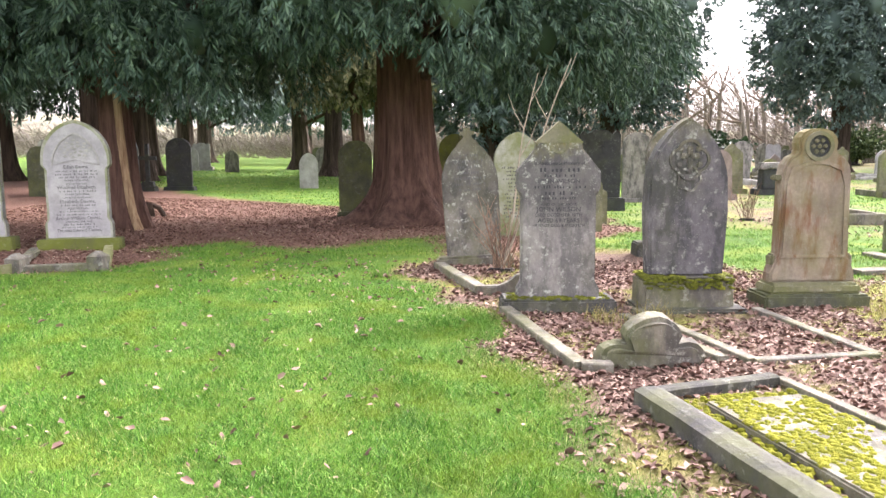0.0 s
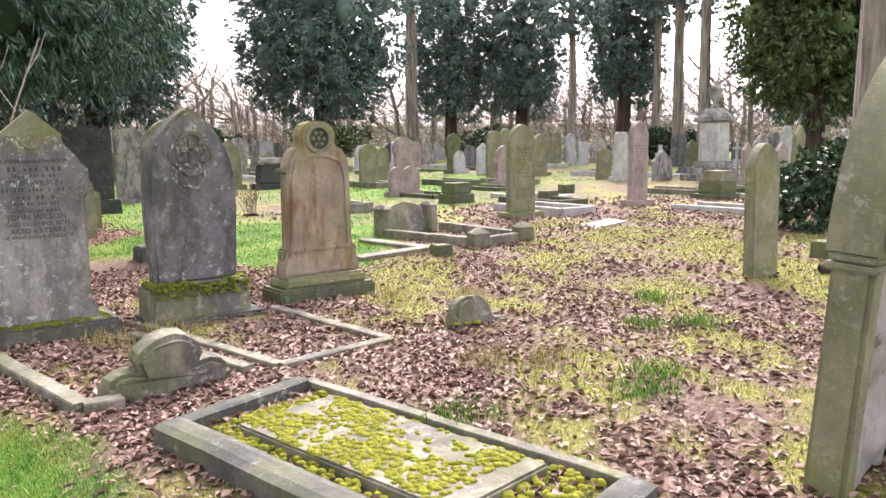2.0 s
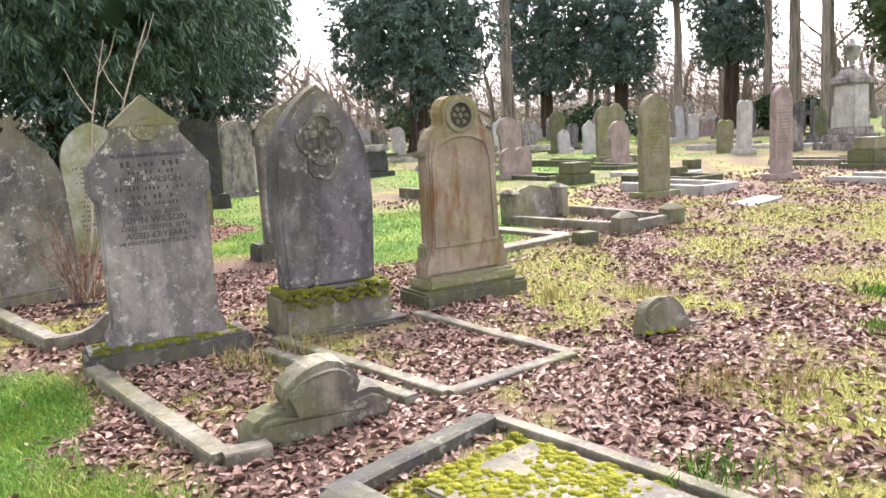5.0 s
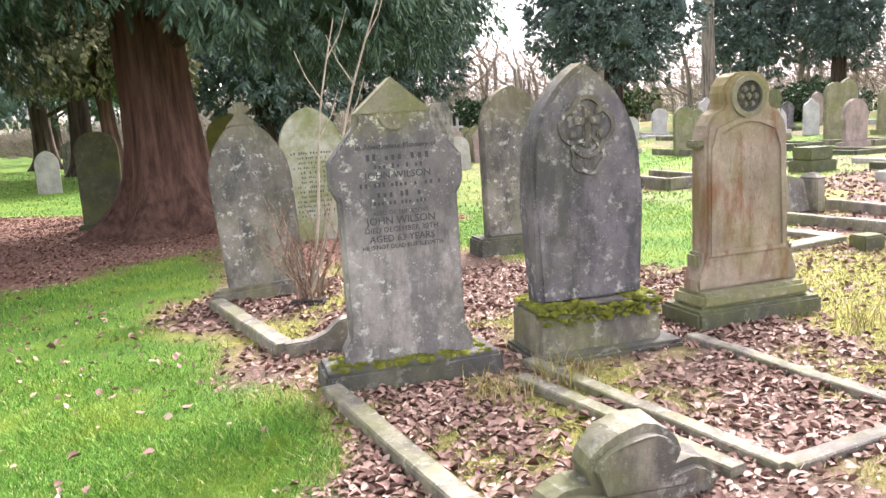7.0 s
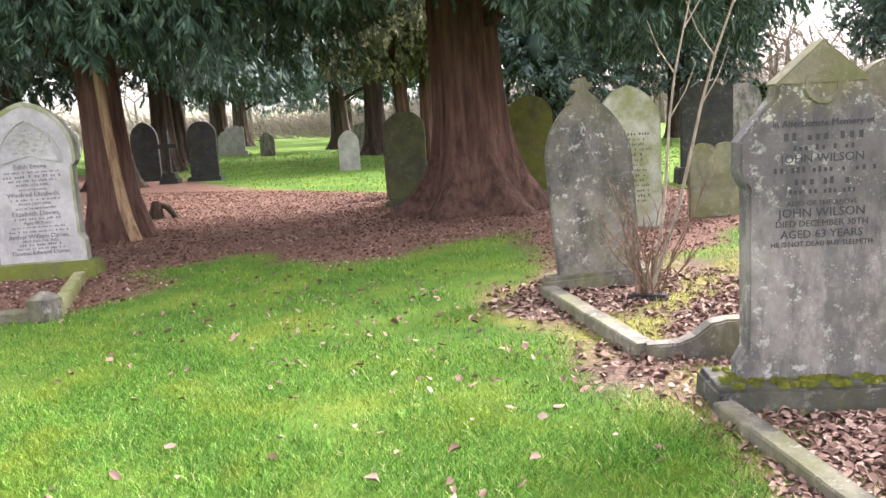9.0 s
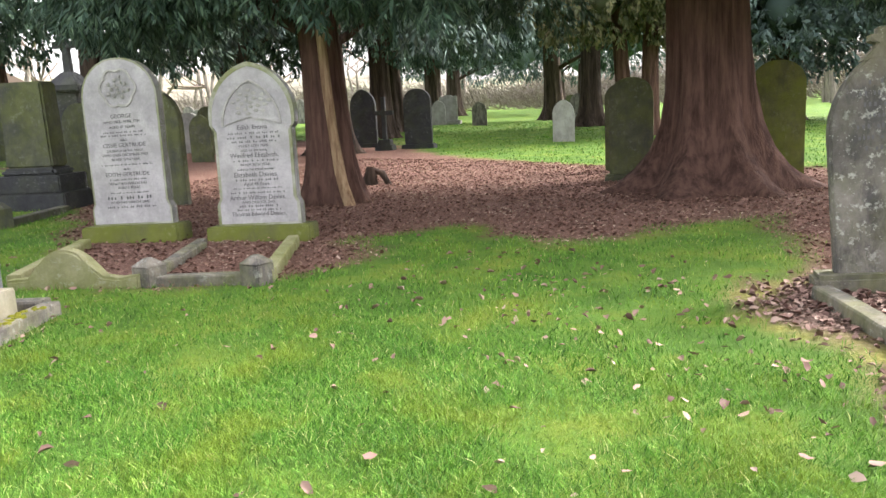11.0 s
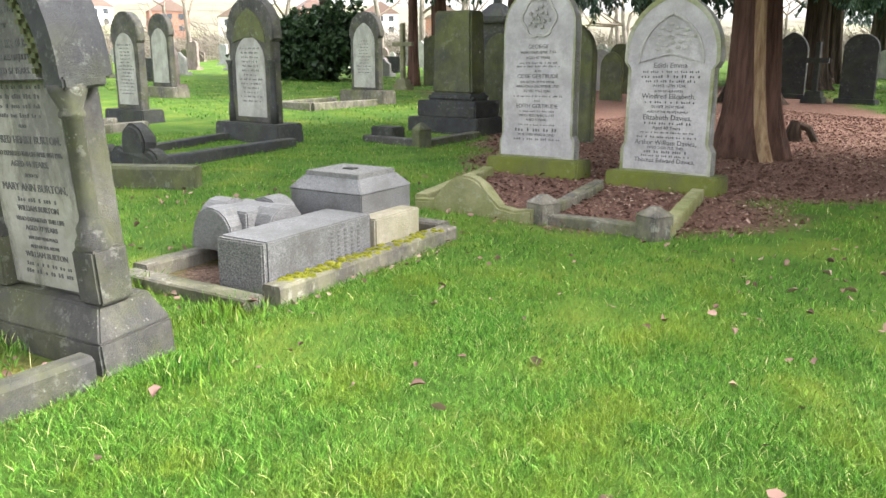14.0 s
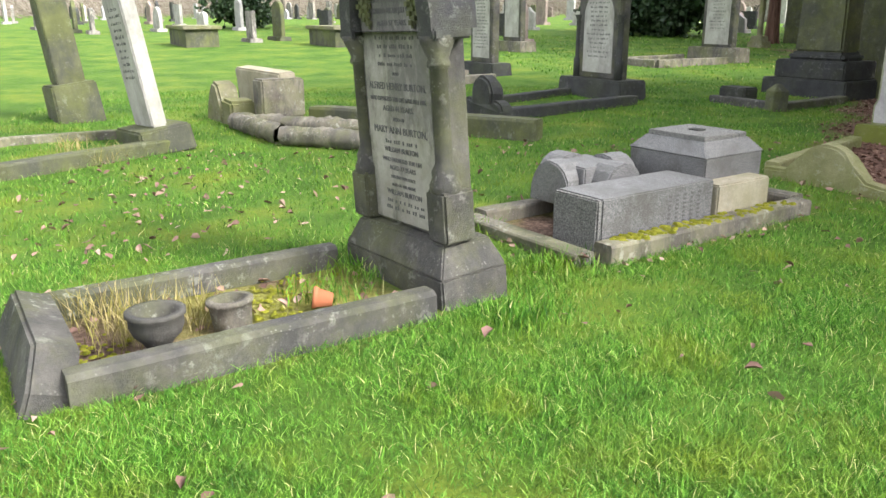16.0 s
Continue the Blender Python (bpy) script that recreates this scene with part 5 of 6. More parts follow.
lk = thing("log_kerb", -10.5, 1.15, 0, "pale log-shaped rustic stone kerb", "grave kerb", "grave kerbs")
for (ax, ay), (bx, by), s in (((-10.5, 1.15), (-9.4, 1.72), 1), ((-9.4, 1.72), (-8.6, 3.1), 2), ((-10.5, 1.15), (-9.7, 2.5), 3)):
    c, q = log_kerb((ax, ay), (bx, by), 0.10, s)
    part("log", tubes("log", [(c, q)]), M["kerb"], lk, at=(ax + 10.5, ay - 1.15, 0))

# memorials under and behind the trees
# the deep shade under the trees is put into these three black stones
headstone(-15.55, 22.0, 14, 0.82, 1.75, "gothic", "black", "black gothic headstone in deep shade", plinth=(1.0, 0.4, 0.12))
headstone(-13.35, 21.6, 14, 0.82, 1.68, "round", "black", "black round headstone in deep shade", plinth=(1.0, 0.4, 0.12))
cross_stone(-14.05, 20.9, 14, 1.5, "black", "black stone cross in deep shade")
headstone(-22.0, 38.5, 14, 0.95, 1.5, "horned", "panel", "pale grey headstone on steps", plinth=(1.3, 0.5, 0.2))
# these stones have the tree shade put into their dark green
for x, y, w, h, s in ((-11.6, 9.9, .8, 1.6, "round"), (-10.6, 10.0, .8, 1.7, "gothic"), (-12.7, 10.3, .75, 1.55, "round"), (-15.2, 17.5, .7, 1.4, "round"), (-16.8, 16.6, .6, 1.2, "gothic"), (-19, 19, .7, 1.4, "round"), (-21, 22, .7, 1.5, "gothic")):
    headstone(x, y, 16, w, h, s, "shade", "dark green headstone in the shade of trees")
rng = random.Random(5)
for i in range(110):
    a, d = radians(rng.uniform(60, 112)), rng.uniform(26, 80)
    x, y = -d * math.sin(a), d * math.cos(a) + 2
    if x > -26:
        continue
    mat = rng.choice(["black", "panel", "pale", "shade", "pink", "grey"])
    nm = {"black": "black", "panel": "grey", "pale": "white", "shade": "dark green", "pink": "pinkish", "grey": "mottled"}[mat]
    headstone(x, y, R2 + rng.uniform(-6, 6), rng.uniform(0.6, 0.95), rng.uniform(0.7, 1.25), rng.choice(["round", "low", "gothic", "flat", "ogee"]), mat, f"{nm} memorial stone in the far rows", group="far memorials", plinth=(1.0, 0.4, 0.12))
for i in range(22):
    a, d = radians(rng.uniform(18, 60)), rng.uniform(24, 60)
    headstone(-d * math.sin(a), d * math.cos(a), 18, rng.uniform(0.6, 0.8), rng.uniform(1.0, 1.6), rng.choice(["round", "gothic"]), rng.choice(["shade", "grey", "panel"]), "weathered headstone among the far trees", group="far headstones")
for x, y in ((-25.6, -1.6), (-25.2, 2.4)):
    tt = thing("tomb", x, y, R2, "low mossy stone chest tomb", "tomb")
    part("chest", a_box(1.9, 0.9, 0.5, (0, 0, -0.05), 0.02), M["shade"], tt)
    part("lid", a_box(2.1, 1.05, 0.1, (0, 0, 0.445), 0.02), M["green"], tt)


# ---- trees ----
def spray_arrays(c, d, size, rng, per=8, droop=0.5, wide=0.13):
    """Sprays of narrow leaves at places c, heading along d."""
    n = len(c)
    size = np.asarray(size) * rng.uniform(0.6, 1.4, n)
    u = rng.uniform(0.0, 1.0, (n, per, 1))
    axis = d + rng.normal(0, 0.3, d.shape) + np.array([0, 0, -droop * 0.5])
    axis /= np.linalg.norm(axis, axis=1, keepdims=True)
    flat = np.cross(axis, rng.normal(0, 1, (n, 3)))
    flat /= np.linalg.norm(flat, axis=1, keepdims=True) + 1e-9
    base = c[:, None] + axis[:, None] * u * size[:, None, None] * 0.75
    way = axis[:, None] * 0.75 + flat[:, None] * rng.choice([-0.75, -0.4, 0.4, 0.75], (n, per, 1)) + rng.normal(0, 0.16, (n, per, 3)) + np.array([0, 0, -droop * 0.4])
    way /= np.linalg.norm(way, axis=2, keepdims=True)
    tip = base + way * size[:, None, None] * (0.62 - 0.4 * u) * rng.uniform(0.7, 1.2, (n, per, 1))
    side = np.cross(way, rng.normal(0, 1, (n, per, 3)))
    side /= np.linalg.norm(side, axis=2, keepdims=True) + 1e-9
    w = side * size[:, None, None] * wide
    mid = base + (tip - base) * 0.45
    co = np.stack([base, mid + w, tip, mid - w], 2).reshape(-1, 3)
    i = np.arange(n * per)[:, None] * 4
    return co, i + np.array([[0, 1, 2, 3]])


def crown_mesh(name, lobes, count, size, seed, per=8, droop=0.5, shell=0.72, floor_z=None, wide=0.09, core=0.0):
    rng = np.random.RandomState(seed)
    lobes = np.asarray(lobes, float)
    area = (lobes[:, 3] * lobes[:, 4])
    cs, ds = [], []
    for (x, y, z, rx, rz), a in zip(lobes, area / area.sum()):
        n = max(8, int(count * a))
        d = rng.normal(0, 1, (n, 3))
        d /= np.linalg.norm(d, axis=1, keepdims=True)
        r = rng.uniform(shell, 1.06, (n, 1)) * (1 + 0.18 * np.sin(5 * d[:, :1] + x) * np.cos(4 * d[:, 2:] + y))
        cs.append(np.array([x, y, z]) + d * r * np.array([rx, rx, rz]))
        d[:, 2] -= droop
        ds.append(d / (np.linalg.norm(d, axis=1, keepdims=True) + 1e-9))
    c, d = np.concatenate(cs), np.concatenate(ds)
    if floor_z is not None:
        keep = c[:, 2] > floor_z + 0.35 * lumps(c[:, 0], c[:, 1], 2.2, seed)
        c, d = c[keep], d[keep]
    co, q = spray_arrays(c, d, size, rng, per, droop, wide)
    if not core:
        return raw_mesh(name, co, q)
    # a solid hidden core added inside each bough to block light and sky
    rings, m = 5, 9
    extra, faces = [], []
    for x, y, z, rx, rz in lobes:
        if floor_z is not None and z - rz * core < floor_z + 0.2:
            continue
        b = len(co) + len(extra)
        for i in range(rings):
            lat = math.pi * (i / (rings - 1) - 0.5)
            for j in range(m):
                f = core * rng.uniform(0.8, 1.1)
                extra.append((x + f * rx * math.cos(lat) * math.cos(6.283 * j / m), y + f * rx * math.cos(lat) * math.sin(6.283 * j / m), z + f * rz * math.sin(lat)))
        faces += [(b + i * m + j, b + i * m + (j + 1) % m, b + (i + 1) * m + (j + 1) % m, b + (i + 1) * m + j) for i in range(rings - 1) for j in range(m)]
    if extra:
        co, q = np.concatenate([co, np.array(extra)]), np.concatenate([q, np.array(faces)])
    return raw_mesh(name, co, q)


def trunk_mesh(h, r0, r1, flare=0.7, seed=0, lean=(0, 0), n=18, flutes=7):
    rg = random.Random(seed)
    zs = [-0.1, 0.0, 0.12, 0.3, 0.55, 0.9, 1.4, 2.0] + list(np.linspace(2.8, h, 8))
    ph = rg.uniform(0, 6)
    path = [(lean[0] * z + 0.04 * math.sin(z * 0.7 + ph), lean[1] * z + 0.04 * math.cos(z * 0.6), z) for z in zs]
    radii = [(r0 + (r1 - r0) * z / h) * (1 + flare * math.exp(-max(z, 0) / 0.42)) for z in zs]
    return tube_arrays(path, radii, n * 2, lambda i, a: 1 + (0.05 + 0.16 * math.exp(-max(zs[i], 0) / 0.7)) * math.sin(flutes * a + ph + 0.25 * i) + 0.03 * math.sin(17 * a + i))


def limb(start, end, r, seed, sag=0.3):
    rg = random.Random(seed)
    a, b = Vector(start), Vector(end)
    path = [a.lerp(b, i / 6) + Vector((rg.uniform(-.12, .12), rg.uniform(-.12, .12), sag * math.sin(math.pi * i / 6))) for i in range(7)]
    return tube_arrays(path, [r * (1 - 0.12 * i) for i in range(7)], 7)


def conifer(x, y, r, lobes, label, count, size, mats, seed, floor_z=None, lean=(0, 0), h=9.0, droop=0.5, flare=0.7, per=8, wide=0.09, name="conifer_tree", limbs=True, top_r=0.6):
    t = thing(name, x, y, 0, label, "tree")
    trunk = part("trunk", tubes("trunk", [trunk_mesh(h, r, r * top_r, flare, seed, lean)]), M[mats[0]], t)
    if limbs:
        rg = random.Random(seed)
        for i, (lx, ly, lz, lr, _) in enumerate(lobes[::2]):
            part("limb", tubes("limb", [limb((lean[0] * lz, lean[1] * lz, max(1.9, lz - 0.6 - lr * 0.3)), (lx, ly, lz), min(r * 0.32, 0.13), seed + i)]), M["darkbark"], t)
    part("crown", crown_mesh("crown", lobes, count, size, seed, per, droop, floor_z=floor_z, wide=wide, core=0.47), M[mats[1]], t)
    return t


def ring_lobes(n, seed, rad, zlo, zhi, rr, tall=0.75, towards=None):
    rg = random.Random(seed)
    out = []
    for i in range(n):
        a, q = 2 * math.pi * (i * 0.618 + rg.uniform(-.05, .05)), i / max(1, n - 1)
        d = rg.uniform(*rad) * (1 - 0.45 * q)
        s = rg.uniform(*rr)
        out.append((d * math.cos(a), d * math.sin(a), zlo + (zhi - zlo) * q + rg.uniform(-.2, .2), s, s * tall))
    return out


# the great red trunk and its neighbours on the avenue
L1 = [(2.6, -1.2, 3.5, 1.3, 1.2), (3.6, -0.6, 4.2, 1.3, 1.3), (1.6, -2.4, 3.9, 1.2, 1.2), (-0.2, -2.7, 4.3, 1.4, 1.1), (-2.0, -1.6, 4.1, 1.4, 1.1), (-3.0, 0.2, 3.8, 1.5, 1.2), (3.9, 1.4, 3.9, 1.5, 1.4), (2.8, 2.6, 3.6, 1.5, 1.3)] \
    + ring_lobes(16, 3, (2.2, 4.2), 4.2, 8.5, (1.3, 1.9))
conifer(-3.55, 13.55, 0.58, L1, "great red-barked conifer with drooping dark foliage", 21000, 0.36, ("redbark", "cypress"), 3, 2.35, h=10, droop=0.75, flare=1.25, per=13, wide=0.04)
L2 = [(-1.2, -1.6, 3.4, 1.2, 1.0), (0.9, -1.3, 3.5, 1.1, 1.0), (1.8, -0.6, 3.3, 1.0, 0.9), (-2.6, -1.0, 3.4, 1.3, 1.0), (-3.8, 0.4, 3.3, 1.4, 1.1), (-0.4, 1.6, 3.8, 1.3, 1.0)] + ring_lobes(14, 8, (1.6, 3.8), 3.9, 7.5, (1.2, 1.7))
t2 = conifer(-8.25, 10.95, 0.30, L2, "conifer with split reddish trunk and drooping foliage", 16000, 0.35, ("redbark", "cypress"), 8, 2.25, lean=(-0.02, 0.01), h=9, droop=0.75, flare=0.6, per=13, wide=0.04)
part("bare_wood_strip", tubes("bare_wood_strip", [tube_arrays([(0.47, -0.2, -0.05), (0.36, -0.18, 0.3), (0.27, -0.17, 0.9), (0.2, -0.17, 1.7), (0.14, -0.16, 2.6), (0.1, -0.14, 3.4)], [0.11, 0.085, 0.07, 0.07, 0.065, 0.05], 9)]), M["palewood"], t2, "strip of bare pale wood")
for i, (x, y, r, n, sp) in enumerate([(-14.75, 19.4, 0.46, 7, 4.5), (-20.5, 31, 0.45, 6, 4.5), (-25, 42, 0.5, 6, 4.5), (-30.4, 54, 0.55, 6, 5), (-12.8, 34.5, 0.45, 6, 4.2), (-17.8, 42.5, 0.5, 6, 4.5), (-21, 56, 0.5, 6, 5),
                                      (-20.5, 16.5, 0.4, 6, 4.0), (-27, 66, 0.5, 6, 5), (-37, 66, 0.5, 6, 5), (-22.5, 24.5, 0.4, 6, 3.6), (-18, 26.5, 0.4, 6, 3.2), (-27, 28, 0.4, 6, 4)]):
    conifer(x, y, r, ring_lobes(14, 20 + i, (1.6, sp), 3.9, 9.5, (1.5, 2.3)), "dark avenue conifer with spreading drooping limbs", 3200, 0.55, ("darkbark", "cypress" if i % 3 else "yew"), 20 + i, 2.5, h=10, droop=0.7, per=9, wide=0.06)
conifer(-9.0, 27.2, 0.26, ring_lobes(9, 41, (1.0, 2.6), 3.6, 6.5, (0.9, 1.4)), "slender red-barked tree with olive hanging foliage", 2200, 0.45, ("redbark", "olive"), 41, 2.2, lean=(-0.05, 0), h=8, droop=0.9, flare=0.3, per=7)
conifer(-8.3, 27.5, 0.28, ring_lobes(8, 42, (1.0, 2.4), 3.8, 6.5, (0.9, 1.4)), "slender red-barked tree beside its twin", 1800, 0.45, ("redbark", "olive"), 42, 2.4, lean=(0.01, 0), h=8, droop=0.9, flare=0.3, per=7)


def egg_lobes(rad, lo, hi, n, seed):
    """Lobes packed over an egg-shaped crown."""
    rg = random.Random(seed)
    out = [(0, 0, lo + (hi - lo) * q, rad * f, rad * 0.6) for q, f in ((0.22, 0.72), (0.45, 0.78), (0.7, 0.6), (0.88, 0.36))]
    for i in range(n):
        q = (i + 0.5) / n
        a = i * 2.4 + rg.uniform(-.3, .3)
        prof = math.sin(math.pi * min(1, 0.16 + q * 0.84)) ** 0.6
        s = rad * rg.uniform(0.26, 0.40)
        out.append(((rad * prof - s * 0.8) * math.cos(a), (rad * prof - s * 0.8) * math.sin(a), lo + s * 0.8 + (hi - lo - s) * q, s, s * 1.1))
    return out


for i, (x, y, rad, lo, hi, cnt, m, nm) in enumerate([
        (-5.6, 37, 4.8, 2.2, 12, 4200, "yew", "broad dark yew behind the graves"), (0.1, 40, 4.6, 2.8, 13, 4600, "yew", "dense dark yew with full crown"), (12.3, 45.8, 5.0, 3.0, 15, 5200, "yew", "great egg-shaped clipped yew"),
        (28.0, 63.3, 3.9, 3.2, 17, 3600, "yew", "tall dark yew in the far row"), (32.4, 58.5, 3.7, 3.4, 18, 3600, "yew", "tall dark yew in the far row"),
        (36.6, 50.0, 3.1, 4.0, 17, 3200, "yew", "feathery dark conifer in the far row"), (31.7, 27.4, 4.2, 3.0, 12, 4600, "lightyew", "broad green yew beside the clearing"),
        (47, 42, 4.2, 2.6, 14, 3600, "yew", "dark conifer behind the clearing"), (42, 22, 4.0, 2.4, 12, 3600, "yew", "dark conifer behind the clearing")]):
    conifer(x, y, 0.55, egg_lobes(rad, lo, hi, 26, 60 + i), nm, int(cnt * 2.0), 0.62, ("darkbark", m), 60 + i, None, h=hi * 0.7, droop=0.25, flare=0.4, per=9, name="yew_tree", limbs=False, wide=0.075)


def bare_arrays(seed, h, r, depth=5, spread=0.6, n=5):
    """Trunk tubes and twig tubes of a leafless tree."""
    rg = random.Random(seed)
    trunk, twigs = [], []

    def grow(p, d, length, rad, level):
        path, radii, q = [p], [rad], p
        for i in range(3):
            d = (d + Vector((rg.uniform(-.16, .16), rg.uniform(-.16, .16), rg.uniform(-.04, .14)))).normalized()
            q = q + d * length / 3
            path.append(q)
            radii.append(rad * (1 - 0.13 * (i + 1)))
        (trunk if level == 0 else twigs).append(tube_arrays(path, radii, 6 if level < 2 else 3))
        if level >= depth:
            return
        for j in range(rg.choice([2, 3, 3]) + (level == 0)):
            at = path[rg.choice([2, 3, 3])] if level else path[rg.choice([1, 2, 3, 3])]
            turn = Vector((rg.gauss(0, 1), rg.gauss(0, 1), rg.gauss(0.25, 0.5))).normalized()
            grow(at, (d * (1 - spread) + turn * spread).normalized(), length * rg.uniform(0.55, 0.8), radii[-1] * rg.uniform(0.5, 0.72), level + 1)

    grow(Vector((0, 0, -0.1)), Vector((0, 0, 1)), h * 0.38, r, 0)
    return trunk, twigs


protos = []
for s in range(4):
    tr, tw = bare_arrays(90 + s, 13 + s, 0.28, 5)
    t = thing("bare_tree", (20.0, -62, -70, 8.5)[s], (78.0, 60, 28, 72)[s], 0, "leafless winter tree with fine bare twigs", "tree", "bare trees")
    part("trunk", tubes("trunk", tr), M["greybark"], t)
    part("crown", tubes("crown", tw), M["twig"], t)
    protos.append(t)
rng = random.Random(33)
for i in range(150):
    a = radians(rng.uniform(-8, 62) if i < 110 else rng.uniform(-112, -10))
    d = rng.uniform(66, 120)
    x, y = d * math.sin(a), d * math.cos(a)
    copy_thing(protos[i % 4], pose(x, y, gz(x, y), 0, 0, rng.uniform(0, 360)))
for x, y, r, h in ((21.5, 55.4, 0.5, 16), (32, 38, 0.34, 15), (28, 31, 0.3, 15), (36.5, 46, 0.3, 15), (26.5, 41, 0.26, 13)):
    t = thing("pine_tree", x, y, 0, "tall bare-trunked pine at the clearing edge", "tree")
    part("trunk", tubes("trunk", [trunk_mesh(h, r, r * 0.6, 0.25, int(x))]), M["greybark"], t)
    part("crown", crown_mesh("crown", [(lx, ly, lz + h - 5, lr, lq) for lx, ly, lz, lr, lq in ring_lobes(7, int(y), (0.6, 2.2), 0, 4, (0.9, 1.5))], 900, 0.7, int(x), 7, 0.2), M["yew"], t)
bt = thing("mature_tree", 11.4, 7.35, 0, "thick pale-barked leaning tree trunk beside holly", "tree")
part("trunk", tubes("trunk", [trunk_mesh(9, 0.36, 0.26, 0.35, 77, (-0.05, 0.0))]), M["greybark"], bt)
for i, (e, r) in enumerate((((1.6, 0.6, 6.5), 0.12), ((-1.8, 0.9, 7.2), 0.1), ((1.0, -1.4, 7.5), 0.1))):
    part("limb", tubes("limb", [limb((-0.2, 0, 4.6), e, r, 70 + i)]), M["greybark"], bt)
bt2 = thing("mature_tree", 13.6, 7.0, 0, "dark tree trunk behind the holly", "tree")
part("trunk", tubes("trunk", [trunk_mesh(9, 0.42, 0.3, 0.35, 79, (0.04, 0.0))]), M["darkbark"], bt2)
for i, (x, y, r, h) in enumerate(((-31.5, 15.2, 0.22, 12), (-24.5, 15.2, 0.16, 10), (-27.5, 18.0, 0.3, 11), (-34, 4.5, 0.4, 9))):
    t = thing("conifer_tree", x, y, 0, "slim dark trunk with high hanging foliage", "tree")
    part("trunk", tubes("trunk", [trunk_mesh(h, r, r * 0.6, 0.35, 170 + i)]), M["redbark" if i else "darkbark"], t)
    part("crown", crown_mesh("crown", ring_lobes(8, 180 + i, (0.8, 2.4), 4.2, 8, (0.9, 1.5)), 1300, 0.5, 180 + i, 7, 0.7), M["cypress"], t)


def shrub(x, y, w, h, label, mat, seed, count, size, name="shrub", stems=True):
    t = thing(name, x, y, 0, label, "shrub")
    rg = random.Random(seed)
    lobes = [(rg.uniform(-.5, .5) * w, rg.uniform(-.4, .4) * w, h * rg.uniform(0.3, 0.72), w * rg.uniform(0.2, 0.34), h * rg.uniform(0.2, 0.3)) for _ in range(9)]
    part("stem", tubes("stem", [limb((0.05 * i, 0, -0.05), (lx, ly, lz), 0.03, seed + i, 0.1) for i, (lx, ly, lz, _, _) in enumerate(lobes)]), M["darkbark"], t)
    part("leaves", crown_mesh("leaves", lobes, count, size, seed, 5, 0.05, 0.5, 0.0, 0.28), M[mat], t)
    return t


shrub(11.0, 7.9, 1.9, 1.35, "glossy dark green holly shrub by a stone cross", "laurel", 201, 1400, 0.2, "holly_shrub")
shrub(-30.6, 14.6, 4.6, 2.9, "large dark laurel bush by the graves", "laurel", 202, 3800, 0.34, "laurel_bush")
shrub(23, 44, 4, 2.2, "pale green laurel bush among the graves", "laurel", 203, 1500, 0.35, "laurel_bush")
shrub(17.5, 62, 5, 3, "green bush among the far graves", "lightyew", 204, 1500, 0.45, "bush")
shrub(34, 40, 4, 2.2, "dark bush among the far graves", "laurel", 205, 1500, 0.35, "bush")
shrub(6.5, 56, 4, 2.6, "grey-green bush behind the graves", "laurel", 206, 1300, 0.4, "bush")
shrub(-8.0, -0.9, 0.7, 0.6, "dark green fern-like shrub on an overgrown grave", "laurel", 207, 500, 0.14, "bush")
shrub(-38, -1.5, 2.4, 1.6, "round dark green bush among memorials", "laurel", 208, 900, 0.3, "bush")


def twig_shrub(x, y, seed, canes, h, spread, label, tall=()):
    t = thing("twiggy_shrub", x, y, 0, label, "shrub")
    rg = random.Random(seed)
    rows = []
    for i in range(canes):
        a, s = rg.uniform(0, 6.28), rg.uniform(0.3, 1.0)
        d = Vector((math.cos(a) * spread * s, math.sin(a) * spread * s * 0.7, h * rg.uniform(0.5, 1.0)))
        base = Vector((rg.uniform(-.09, .09), rg.uniform(-.06, .06), -0.03))
        path = [base + Vector((d.x * q ** 1.3, d.y * q ** 1.3, d.z * q)) + Vector((rg.uniform(-.02, .02), rg.uniform(-.02, .02), 0)) for q in np.linspace(0, 1, 6)]
        rows.append(tube_arrays(path, [0.011, 0.009, 0.008, 0.006, 0.005, 0.002], 5))
        for j in range(3):
            p = path[rg.randint(2, 4)]
            e = p + Vector((rg.uniform(-.16, .16), rg.uniform(-.16, .16), rg.uniform(0.08, 0.3)))
            rows.append(tube_arrays([p, p.lerp(e, 0.5) + Vector((0.01, 0, 0.01)), e], [0.005, 0.004, 0.0015], 4))
    for i in range(canes):
        part("cane", tubes("cane", rows[i * 4:i * 4 + 4]), M["shrubtwig"], t)
    for (dx, dy, hh, r) in tall:
        path = [Vector((dx * q, dy * q, hh * q)) + Vector((0.03 * math.sin(7 * q), 0, 0)) for q in np.linspace(0, 1, 8)]
        side = []
        for k2 in (4, 5, 6):
            p = path[k2]
            side.append(tube_arrays([p, p + Vector((0.12 * (-1) ** k2, 0.05, 0.2)), p + Vector((0.2 * (-1) ** k2, 0.05, 0.42))], [0.007, 0.005, 0.003], 5))
        part("tall_cane", tubes("tall_cane", [tube_arrays(path, [r * (1 - 0.09 * i) for i in range(8)], 6)] + side), M["canebark"], t, "tall pale straight cane")
    part("root_clump", wear(a_box(0.3, 0.2, 0.07, (0, 0, -0.03), 0.02), 0.02, 9), M["dead"], t)
    return t


